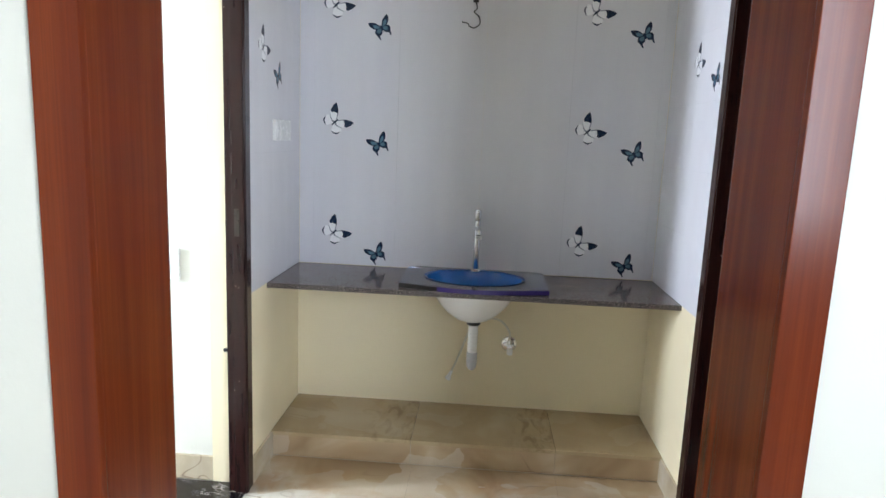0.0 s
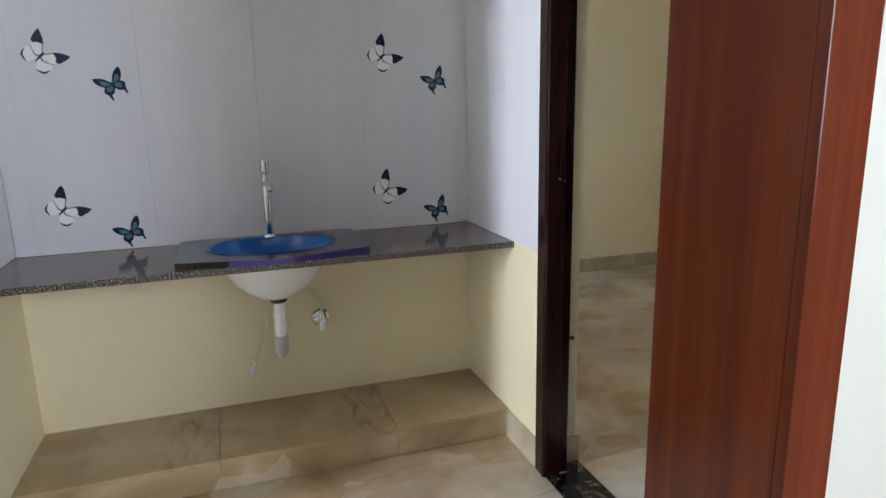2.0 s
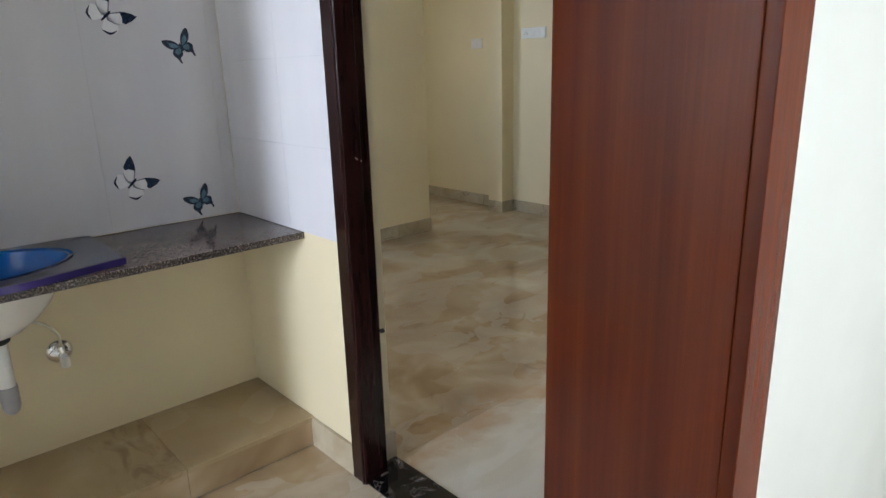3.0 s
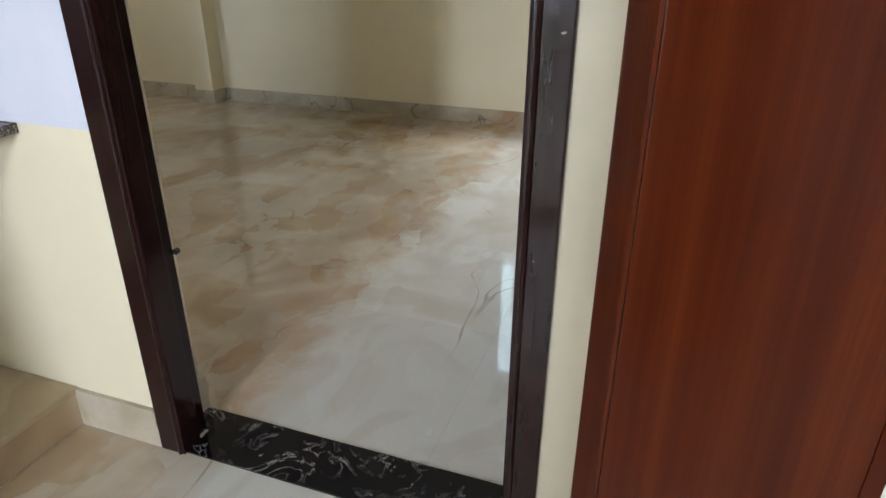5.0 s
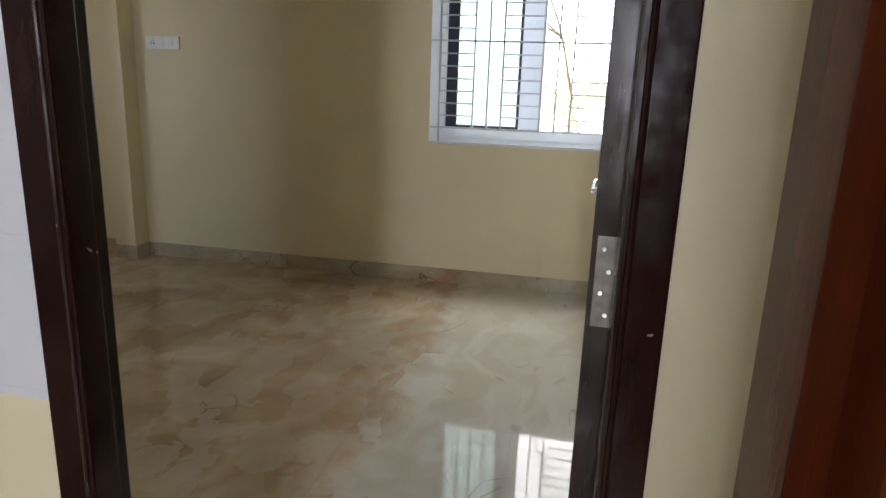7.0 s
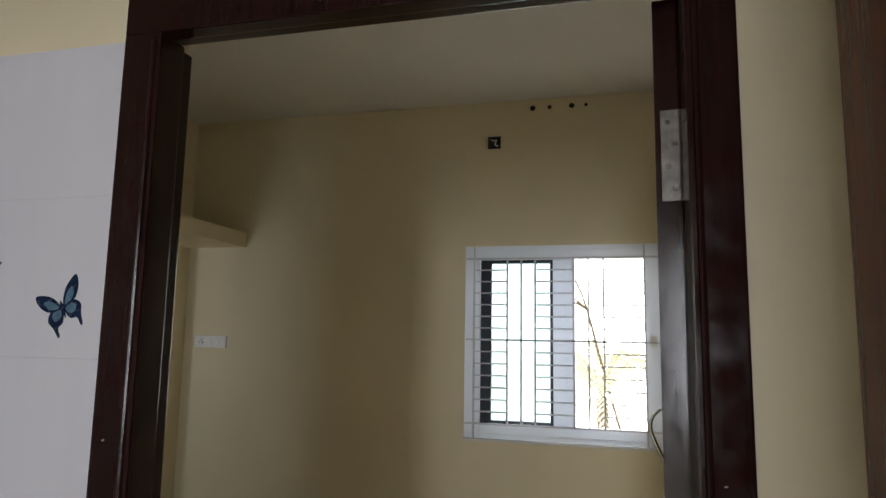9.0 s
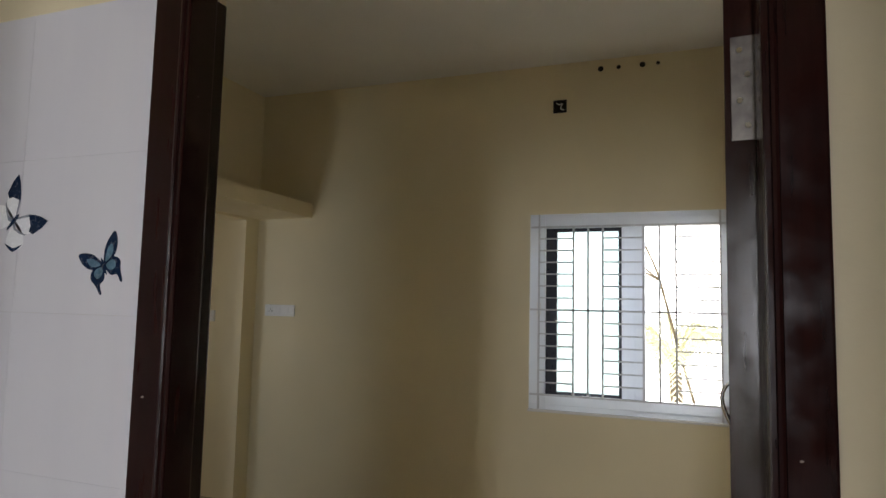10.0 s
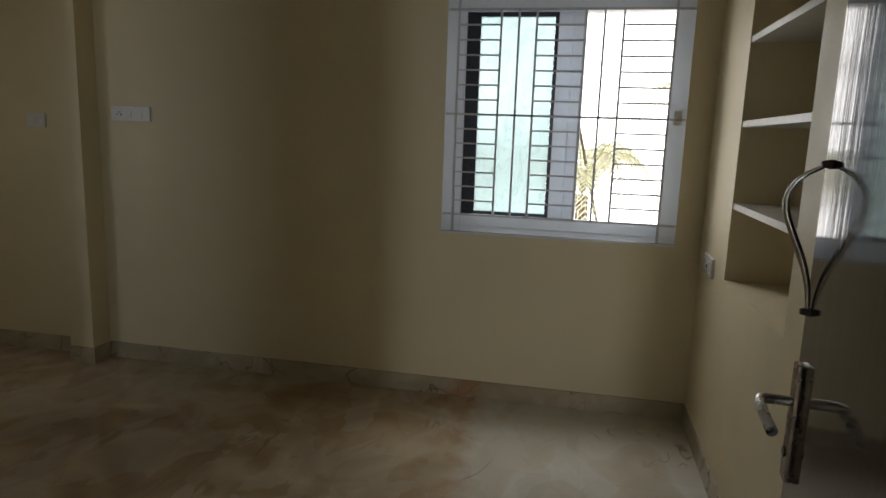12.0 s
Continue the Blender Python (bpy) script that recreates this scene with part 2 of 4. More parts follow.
def granite():
    m = Mat("brown_speckled_granite", 0.12)
    w = m.coord("World")
    n = m.noise(w, 95, 4, 0.7)
    c = m.ramp(n, [(0.36, (0.02, 0.016, 0.015)), (0.45, (0.12, 0.086, 0.075)), (0.54, (0.21, 0.16, 0.14)), (0.64, (0.10, 0.08, 0.075)), (0.70, (0.36, 0.30, 0.26))])
    c = m.mix(m.value(m.noise(w, 12, 3), [(0.35, 0), (0.7, 0.5)]), c, (0.14, 0.105, 0.09))
    m.colour(c)
    return m.m


GRANITE = granite()


def speckle():
    m = Mat("sawn_granite_edge", 0.35)
    w = m.coord("World")
    c = m.ramp(m.noise(w, 190, 3, 0.6), [(0.40, (0.008, 0.007, 0.007)), (0.5, (0.05, 0.04, 0.035)), (0.57, (0.20, 0.16, 0.135)), (0.68, (0.48, 0.42, 0.37))])
    m.colour(c)
    m.bump(m.noise(w, 150, 3), 0.5, 0.002)
    return m.m


SPECKLE = speckle()


def black_marble():
    m = Mat("black_marble_white_veins", 0.08)
    w = m.coord("World")
    wob = m.node("TexNoise", Scale=7.0, Detail=6.0, Roughness=0.62, Distortion=1.8)
    m.link(w, wob.inputs["Vector"])
    line = m.value(m.calc("ABSOLUTE", m.calc("SUBTRACT", wob.outputs["Fac"], 0.5)), [(0.0, 1), (0.006, 0.55), (0.02, 0)])
    keep = m.value(m.noise(w, 6.0, 3), [(0.46, 0), (0.62, 1)])
    spot = m.value(m.noise(w, 14, 5, 0.6, 1.2), [(0.66, 0), (0.71, 0.8)])
    c = m.mix(m.calc("MULTIPLY", line, keep), (0.008, 0.007, 0.008), (0.42, 0.37, 0.34))
    m.colour(m.mix(m.calc("MULTIPLY", spot, keep), c, (0.5, 0.46, 0.43)))
    return m.m


BLACK_MARBLE = black_marble()


def tinted_glass(name, c, rough=0.02, trans=0.95):
    m = Mat(name, rough)
    m.colour(c)
    m.b.inputs["Transmission Weight"].default_value = trans
    m.b.inputs["IOR"].default_value = 1.45
    return m.m


CLEAR_GLASS = tinted_glass("clear_glass_edge", (0.34, 0.40, 0.50), 0.03, 0.92)


def frosted():
    m = Mat("frosted_window_glass", 0.75)
    w = m.coord("World", (1, 1, 0.5), (35, 0, 0))
    n = m.noise(w, 9, 5, 0.6, 1.0)
    # shadows of twigs outside, painted as dark lines into the glass colour
    line = m.value(m.calc("ABSOLUTE", m.calc("SUBTRACT", n, 0.5)), [(0.0, 1), (0.015, 0)])
    m.colour(m.mix(m.calc("MULTIPLY", line, 0.6), (0.21, 0.29, 0.295), (0.06, 0.10, 0.105)))
    m.b.inputs["Transmission Weight"].default_value = 1.0
    m.b.inputs["IOR"].default_value = 1.1
    return m.m


FROSTED = frosted()


def bowl_glass():
    m = Mat("blue_painted_glass", 0.04, 0, 0.6)
    v = m.coord("Object")
    m.colour(m.mix(m.noise(v, 9, 3), (0.004, 0.10, 0.40), (0.006, 0.14, 0.48)))
    return m.m


BLUE_GLASS = bowl_glass()
VIOLET_EDGE = plain("violet_glass_edge", (0.06, 0.042, 0.20), 0.06)
DARK_EDGE = plain("dark_glass_edge", (0.03, 0.025, 0.022), 0.1)


def glow(name, c, strength):
    m = bpy.data.materials.new(name)
    m.use_nodes = True
    nt = m.node_tree
    nt.nodes.remove(nt.nodes["Principled BSDF"])
    e = nt.nodes.new("ShaderNodeEmission")
    e.inputs[0].default_value, e.inputs[1].default_value = (*c, 1), strength
    nt.links.new(e.outputs[0], nt.nodes["Material Output"].inputs[0])
    return m


HAZE = glow("bright_hazy_sky", (0.95, 0.98, 1.0), 14.0)


def foliage(name, a, b):
    m = Mat(name, 0.5)
    g = m.node("NewGeometry")
    m.colour(m.mix(g.outputs["Random Per Island"], a, b))
    # near-white translucent colour imitates the hazy overexposure of the leaves
    t = m.node("BsdfTranslucent")
    m.link(m.mix(g.outputs["Random Per Island"], (0.88, 0.90, 0.70), (0.95, 0.94, 0.80)), t.inputs[0])
    x = m.node("MixShader", Fac=0.72)
    m.link(m.b.outputs[0], x.inputs[1])
    m.link(t.outputs[0], x.inputs[2])
    m.link(x.outputs[0], m.nt.nodes["Material Output"].inputs[0])
    return m.m


PALM = foliage("palm_leaflets", (0.10, 0.12, 0.03), (0.12, 0.12, 0.04))
BARK = plain("grey_bark", (0.30, 0.26, 0.20), 0.85, 0, 0.2)
# ground tone raised to bounce more light onto the bedroom ceiling
SOIL = plain("dry_ground", (0.66, 0.61, 0.52), 0.95, 0, 0.15, 3)

# ---- mesh helpers ----


def box(bm, x0, y0, z0, x1, y1, z1, bevel=0.0):
    r = bmesh.ops.create_cube(bm, size=1.0)
    for v in r["verts"]:
        v.co = Vector((x0 if v.co.x < 0 else x1, y0 if v.co.y < 0 else y1, z0 if v.co.z < 0 else z1))
    if bevel:
        es = {e for v in r["verts"] for e in v.link_edges}
        bmesh.ops.bevel(bm, geom=list(es), offset=bevel, segments=2, affect="EDGES", profile=0.7)
    return bm


def boxes(*items, bevel=0.0):
    bm = bmesh.new()
    for i in items:
        box(bm, *i, bevel=bevel)
    return bm


def finish(bm, name, mat, smooth=False):
    me = bpy.data.meshes.new(name)
    bmesh.ops.recalc_face_normals(bm, faces=bm.faces[:])
    bm.to_mesh(me)
    bm.free()
    me.materials.append(mat)
    if smooth:
        for p in me.polygons:
            p.use_smooth = True
        me.set_sharp_from_angle(angle=radians(40))
    return me


def solid(name, bm, mat, label="", category="", kind="", group="", smooth=False):
    return tagged(new(name, finish(bm, name, mat, smooth)), label, category, group, kind)


def empty(name, at, label, category, group="", kind=""):
    ob = new(name)
    ob.location = at
    ob.empty_display_size = 0.1
    return tagged(ob, label, category, group, kind)


def part(name, bm, mat, parent, label="", smooth=False):
    """One mesh part in world coordinates, placed under a thing or a part."""
    me = finish(bm, name, mat, smooth)
    ob = new(name, me)
    ob.parent = parent
    off = Vector((0, 0, 0))
    p = parent
    while p:
        off += p.location
        p = p.parent
    me.transform(Matrix.Translation(-off))
    return tagged(ob, label)


def lathe(bm, profile, centre, axis="Z", seg=28, cap=False):
    """Turns a profile of (radius, height) about an axis through centre."""
    rings = []
    c = Vector(centre)
    for r, h in profile:
        ring = []
        for i in range(seg):
            a = 2 * math.pi * i / seg
            p = (r * math.cos(a), r * math.sin(a), h)
            p = {"Z": p, "Y": (p[0], p[2], p[1]), "X": (p[2], p[0], p[1])}[axis]
            ring.append(bm.verts.new(c + Vector(p)))
        rings.append(ring)
    for a, b in zip(rings, rings[1:]):
        for i in range(seg):
            bm.faces.new((a[i], a[(i + 1) % seg], b[(i + 1) % seg], b[i]))
    if cap:
        bm.faces.new(rings[0])
        bm.faces.new(rings[-1])
    return bm


def tube(bm, pts, r, seg=10):
    """A round bar along points; r a radius or a list of radii."""
    pts = [Vector(p) for p in pts]
    rs = r if isinstance(r, (list, tuple)) else [r] * len(pts)
    rings = []
    side = None
    for i, p in enumerate(pts):
        d = (pts[min(i + 1, len(pts) - 1)] - pts[max(i - 1, 0)]).normalized()
        if side is None:
            side = d.orthogonal().normalized()
        else:
            side = (side - d * side.dot(d)).normalized()
        up = d.cross(side)
        rings.append([bm.verts.new(p + (side * math.cos(2 * math.pi * k / seg) + up * math.sin(2 * math.pi * k / seg)) * rs[i]) for k in range(seg)])
    for a, b in zip(rings, rings[1:]):
        for k in range(seg):
            bm.faces.new((a[k], a[(k + 1) % seg], b[(k + 1) % seg], b[k]))
    bm.faces.new(rings[0])
    bm.faces.new(rings[-1])
    return bm


def smooth_path(ctrl, n=8):
    """Points of a Catmull-Rom curve through the control points."""
    P = [Vector(c) for c in ctrl]
    P = [2 * P[0] - P[1]] + P + [2 * P[-1] - P[-2]]
    out = []
    for i in range(1, len(P) - 2):
        a, b, c, d = P[i - 1:i + 3]
        for k in range(n):
            t = k / n
            out.append(0.5 * (2 * b + (c - a) * t + (2 * a - 5 * b + 4 * c - d) * t * t + (3 * b - 3 * c + d - a) * t ** 3))
    return out + [P[-2]]


# ---- plan ----
H = 3.16            # ceiling
XW, XE = -0.76, 0.895   # side walls of the lobby
YB = 3.295          # back of the basin recess
XR = 1.04           # bedroom side of the lobby's east wall
BX, BS, BN = 4.22, 1.48, 4.94   # bedroom east, south and north faces
DN, DS, DT = 2.637, 1.734, 2.127  # door frame outer edges and top
CW = 1.612           # lobby face of the cased wall
CH = 1.35          # hall face of the cased wall

LX, RX = -0.548, 0.572   # inner faces of the casing

# ---- structure ----
solid("wall_lobby_east", boxes((XE, CW, 0, XR, DS, H), (XE, DS, DT, XR, DN, H), (XE, DN, 0, XR, YB + 0.15, H)), CREAM, "cream painted wall with a doorway to the bedroom", "wall", "structure")
solid("wall_lobby_west", boxes((XW - 0.15, CW, 0, XW, DS, H), (XW - 0.15, DS, DT, XW, DN, H), (XW - 0.15, DN, 0, XW, YB + 0.15, H)), CREAM, "cream painted wall with a doorway to the side room", "wall", "structure")
solid("wall_lobby_north", boxes((XW, YB, 0, XE, YB + 0.15, H)), CREAM, "cream painted wall behind the wash basin", "wall", "structure")
solid("wall_lobby_south", boxes((RX + 0.02, CW - 0.03, 0, XE - 0.001, CW, H), (XW + 0.001, CW - 0.03, 0, LX - 0.02, CW, H), (LX - 0.02, CW - 0.03, 2.14, RX + 0.02, CW, H)), CREAM, "cream painted lobby side of the cased wall", "wall", "structure")
solid("wall_hall_north", boxes((RX + 0.02, CH + 0.015, 0, 1.75, CW - 0.032, H), (-1.45, CH + 0.015, 0, LX - 0.02, CW - 0.032, H), (LX - 0.02, CH + 0.015, 2.14, RX + 0.02, CW - 0.032, H)), PALE, "pale painted wall with a cased opening", "wall", "structure")
solid("wall_hall_east", boxes((1.6, -3.15, 0, 1.75, -1.37, H), (1.6, -0.53, 0, 1.75, CH + 0.015, H), (1.6, -1.37, 0, 1.75, -0.53, 0.98), (1.6, -1.37, 2.22, 1.75, -0.53, H)), PALE, "pale painted hall wall with a window opening", "wall", "structure")
solid("wall_hall_west", boxes((-1.45, -3.15, 0, -1.3, CH + 0.015, H)), PALE, "pale painted hall wall", "wall", "structure")
solid("wall_hall_south", boxes((-1.3, -3.15, 0, 1.6, -3.0, H)), PALE, "pale painted hall wall", "wall", "structure")
solid("wall_side_room_north", boxes((-3.5, 2.66, 0, XW - 0.15, 2.81, H)), PALE, "pale painted side room wall", "wall", "structure")
solid("wall_side_room_west", boxes((-3.5, 1.54, 0, -3.35, 2.66, 0.9), (-3.5, 1.54, 2.1, -3.35, 2.66, H), (-3.5, 1.54, 0.9, -3.35, 1.72, 2.1), (-3.5, 2.08, 0.9, -3.35, 2.66, 2.1)), PALE, "pale painted side room wall with an unseen, assumed window opening", "wall", "structure")
solid("wall_side_room_south", boxes((-3.5, CH + 0.015, 0, -1.45, 1.54, H)), PALE, "pale painted side room wall", "wall", "structure")
solid("wall_bedroom_west", boxes((XR - 0.15, YB + 0.15, 0, XR, 4.45, H), (XR - 0.15, 4.87, 0, XR, 5.1, H), (XR - 0.15, 4.45, 2.05, XR, 4.87, H)), CREAM, "cream painted bedroom wall with an unseen, assumed doorway", "wall", "structure")
solid("wall_bedroom_north", boxes((XR, BN, 0, 3.22, 5.1, H), (3.22, BN, 2.18, BX, 5.1, H), (4.07, BN, 0, BX, 5.1, 2.18)), CREAM, "cream painted wall with an opening beside a corner pier", "wall", "structure")
W0, W1, Z0, Z1 = 1.61, 2.825, 0.945, 2.174   # bedroom window opening
solid("wall_bedroom_east", boxes((BX, 1.1, 0, BX + 0.2, W0, H), (BX, W1, 0, BX + 0.2, 6.3, H), (BX, W0, 0, BX + 0.2, W1, Z0), (BX, W0, Z1, BX + 0.2, W1, H)), CREAM, "cream painted wall with a barred window", "wall", "structure")
N0, N1 = 2.822, 3.645   # built-in shelf recess
solid("wall_bedroom_south", boxes((1.75, 1.1, 0, N0, BS, H), (N1, 1.1, 0, BX, BS, H), (N0, 1.1, 0, N1, BS, 0.89), (N0, 1.1, 2.26, N1, BS, H), (N0, 1.0, 0.8, N1, 1.1, 2.36)), CREAM, "cream painted wall with a shelf recess", "wall", "structure")
solid("wall_alcove", boxes((2.2, 5.1, 0, 2.35, 6.3, 0.85), (2.2, 5.1, 2.05, 2.35, 6.3, H), (2.2, 5.1, 0.85, 2.35, 5.38, 2.05), (2.2, 6.06, 0.85, 2.35, 6.3, 2.05), (2.2, 6.3, 0, BX + 0.2, 6.45, H)), CREAM, "cream painted alcove wall with an unseen, assumed window opening", "wall", "structure")
# unseen room added to shape the light that reaches the east wall
solid("wall_assumed_bathroom", boxes((-1.1, 4.1, 0, -0.95, 4.58, H), (-1.1, 4.92, 0, -0.95, 5.1, H), (-1.1, 4.58, 0, -0.95, 4.92, 1.05), (-1.1, 4.58, 1.95, -0.95, 4.92, H), (-1.1, 3.95, 0, XR - 0.15, 4.1, H), (-1.1, 5.1, 0, XR - 0.15, 5.25, H)), PALE, "pale wall of an unseen, assumed bathroom with a small window opening", "wall", "structure")
solid("ceiling", boxes((-3.5, -3.15, H, BX + 0.2, 6.45, H + 0.12)), WHITE_CEIL, "white painted ceiling", "ceiling", "structure")
solid("loft_slab", boxes((XR, 4.47, 2.2, BX, BN, 2.305)), CREAM, "cream painted concrete loft slab", "loft slab", "structure")
ground = solid("ground", boxes((-60, -60, -3.4, 60, 60, -3.2)), SOIL, "dry bare ground around the house", "ground", "structure")
solid("foundation", boxes((-3.6, -3.25, -1.0, BX + 0.25, 6.5, -0.02)), PLASTER, "plastered plinth under the floor", "plinth", "structure")
# unseen storey added so ground and backdrop can sit lower
solid("lower_storey", boxes((-3.5, -3.15, -3.2, BX + 0.2, 6.45, -0.022)), PLASTER, "unseen plain rendered storey assumed below the rooms", "storey", "structure")
floor = solid("floor", boxes((-3.5, -3.15, -0.02, BX + 0.2, 6.45, -0.004)), GROUT, "glossy marble-look tiled floor", "floor", "structure")


# cased opening
def casing():
    c = empty("door_casing", (0.01, CH, 0), "red-brown wood laminate casing around the lobby opening", "door casing", kind="structure")
    for sx, xr, xo, xi in ((1, RX, 0.645, 0.80), (-1, LX, -0.63, XW + 0.013)):
        part("reveal_panel", boxes((min(xr, xr + sx * 0.02), CH + 0.0145, 0, max(xr, xr + sx * 0.02), CW + 0.002, 2.12), bevel=0.002), LAMINATE, c)
        part("architrave", boxes((min(xr, xo), CH - 0.004, 0, max(xr, xo), CH + 0.014, 2.19), bevel=0.002), LAMINATE, c)
        part("lobby_board", boxes((min(xr + sx * 0.001, xr + sx * 0.087), CW + 0.0025, 0, max(xr + sx * 0.001, xr + sx * 0.087), CW + 0.007, 2.19), bevel=0.001), LAMINATE, c)
        part("lobby_post", boxes((min(xr + sx * 0.088, xi), CW + 0.0025, 0, max(xr + sx * 0.088, xi), CW + 0.04, 2.19), bevel=0.002), LAMINATE, c)
    part("head_panel", boxes((LX, CH + 0.0145, 2.12, RX, CW + 0.002, 2.139), bevel=0.002), LAMINATE, c)
    part("head_architrave", boxes((LX + 0.001, CH - 0.003, 2.12, RX - 0.001, CH + 0.013, 2.19), bevel=0.002), LAMINATE, c)
    part("head_lobby_board", boxes((LX + 0.001, CW + 0.0025, 2.12, RX - 0.001, CW + 0.011, 2.19), bevel=0.002), LAMINATE, c)


casing()


# door frames
def door_frame(name, sx, xf, xb, label):
    """A rebated timber frame; sx is the side on which the rooms lie, xf the lobby face, xb the room face."""
    f = empty(name, (xf, (DN + DS) / 2, 0), label, "door frame", kind="structure")
    xm, xh = xf + (xb - xf) * 0.62, xf + (xb - xf) * 0.35
    lo, hi = min(xf, xm), max(xf, xm)
    lo2, hi2 = min(xm, xb), max(xm, xb)
    for nm, ya, yb, yr in (("jamb", DN, DN - 0.068, DN - 0.056), ("jamb", DS, DS + 0.062, DS + 0.051)):
        j = part(nm, boxes((lo, min(ya, yb), 0, hi, max(ya, yb), DT - 0.068), (lo2, min(ya, yr), 0, hi2, max(ya, yr), DT - 0.068), bevel=0.003), DARK_PAINT, f)
        s = 1 if yb > ya else -1
        # moulded bead along the inner edge
        bm = bmesh.new()
        tube(bm, [(xf, yb - s * 0.012, 0.0), (xf, yb - s * 0.012, DT - 0.08)], 0.0045, 8)
        part("bead", bm, DARK_PAINT, j, smooth=True)
    part("head", boxes((min(xf, xh), DS, DT - 0.068, max(xf, xh), DN, DT), (min(xh, xb), DS, DT - 0.046, max(xh, xb), DN, DT), bevel=0.003), DARK_PAINT, f)
    return f


frame_e = door_frame("door_frame", 1, XE - 0.012, XE + 0.082, "dark brown gloss-painted timber door frame")
frame_w = door_frame("door_frame", -1, XW + 0.012, XW - 0.062, "dark brown gloss-painted timber door frame")
solid("threshold", boxes((XE - 0.004, DS + 0.062, -0.003, XE + 0.082, DN - 0.068, 0.004), (XE + 0.082, DS + 0.001, -0.003, XR + 0.005, DN - 0.001, 0.004)), BLACK_MARBLE, "black marble threshold with white veins", "threshold", "structure")
solid("threshold", boxes((XW - 0.062, DS + 0.062, -0.003, XW + 0.004, DN - 0.068, 0.004), (XW - 0.30, DS + 0.001, -0.003, XW - 0.062, DN - 0.001, 0.004)), BLACK_MARBLE, "black marble threshold with white veins", "threshold", "structure")


# bedroom door, standing open into the room
def bedroom_door():
    hx, hy = 1.004, 1.788
    d = empty("door_1", (hx, hy, 0), "dark brown glossy bedroom door standing open", "door", kind="structure")
    L, T = 0.888, 0.038
    yf = hy + T
    leaf = part("leaf", boxes((hx, hy, 0.008, hx + L, yf, 2.086), bevel=0.002), LEAF, d)
    part("edge_strip", boxes((hx - 0.002, hy + 0.001, 0.01, hx + 0.004, yf - 0.001, 2.084)), DARK_PAINT, d, "dark painted hinge edge of the door")
    for zb in (0.137, 0.953, 1.784):
        h = part("hinge", boxes((hx - 0.0045, hy + 0.001, zb, hx - 0.002, yf - 0.008, zb + 0.132), bevel=0.0006), HINGE_STEEL, d, "paint-smeared steel butt hinge")
        for k in range(4):
            bm = bmesh.new()
            lathe(bm, [(0.0, 0.0), (0.0035, 0.0), (0.0042, 0.0016)], (hx - 0.0062, hy + 0.011 + 0.009 * (k % 2), zb + 0.018 + 0.032 * k), "X", 10)
            part("screw", bm, CHROME, h, smooth=True)
    # lever handle on a long plate
    px = hx + 0.852
    plate = part("handle_plate", boxes((px - 0.017, yf, 0.918, px + 0.017, yf + 0.012, 1.113), bevel=0.005), PLATE_STEEL, d, "brushed steel handle plate", smooth=True)
    bm = bmesh.new()
    tube(bm, smooth_path([(px, yf + 0.006, 1.05), (px, yf + 0.042, 1.05), (px - 0.008, yf + 0.058, 1.05), (px - 0.05, yf + 0.06, 1.046), (px - 0.105, yf + 0.056, 1.038)], 5), 0.0085, 12)
    part("lever", bm, STEEL, plate, smooth=True)
    bm = bmesh.new()
    lathe(bm, [(0.0, 0.0), (0.009, 0.0), (0.009, 0.004), (0.0, 0.004)], (px, yf + 0.0105, 0.965), "Y", 14)
    part("keyhole", bm, DARK_STEEL, plate, smooth=True)
    # bow-shaped pull above it
    bow = []
    for i in range(17):
        u = i / 16
        bow.append((px - 0.0 + 0.012 * (1 - u), yf + 0.004 + 0.05 * math.sin(math.pi * u ** 2.4) ** 0.8, 1.195 + 0.23 * u))
    bm = bmesh.new()
    tube(bm, bow, [0.0032 + 0.0026 * math.sin(math.pi * i / 16) for i in range(17)], 10)
    pull = part("bow_pull", bm, CHROME, d, "polished steel bow-shaped pull", smooth=True)
    for z in (1.195, 1.425):
        bm = bmesh.new()
        lathe(bm, [(0.0, 0.0), (0.008, 0.0), (0.0065, 0.006), (0.0045, 0.014), (0.0, 0.014)], (px + (0.012 if z < 1.3 else 0), yf, z), "Y", 14)
        part("foot", bm, DARK_STEEL, pull, smooth=True)
    # diamond ornaments
    for zc in (1.624, 1.025):
        bm = bmesh.new()
        xc = hx + 0.45
        ring = [(xc - 0.065, zc), (xc, zc + 0.056), (xc + 0.065, zc), (xc, zc - 0.056)]
        base = [bm.verts.new((x, yf, z)) for x, z in ring]
        top = [bm.verts.new((xc + (x - xc) * 0.8, yf + 0.006, zc + (z - zc) * 0.8)) for x, z in ring]
        for i in range(4):
            bm.faces.new((base[i], base[(i + 1) % 4], top[(i + 1) % 4], top[i]))
        bm.faces.new(top)
        part("diamond_ornament", bm, DARK_STEEL, d, "dark bronze diamond ornament")
    d.rotation_euler = (0, 0, radians(-5.4))
    return d


bedroom_door()


def far_door():
    d = empty("door_2", (1.61, BN, 0), "closed red-brown laminate door in the bedroom", "door", kind="structure")
    part("leaf", boxes((1.23, BN - 0.03, 0.006, 1.99, BN - 0.002, 2.05), bevel=0.002), LAMINATE, d)
    for x0, x1 in ((1.16, 1.227), (1.993, 2.06)):
        part("jamb", boxes((x0, BN - 0.022, 0, x1, BN - 0.0005, 2.12), bevel=0.002), LAMINATE, d)
    part("head", boxes((1.2275, BN - 0.022, 2.053, 1.9925, BN - 0.0005, 2.12), bevel=0.002), LAMINATE, d)


far_door()

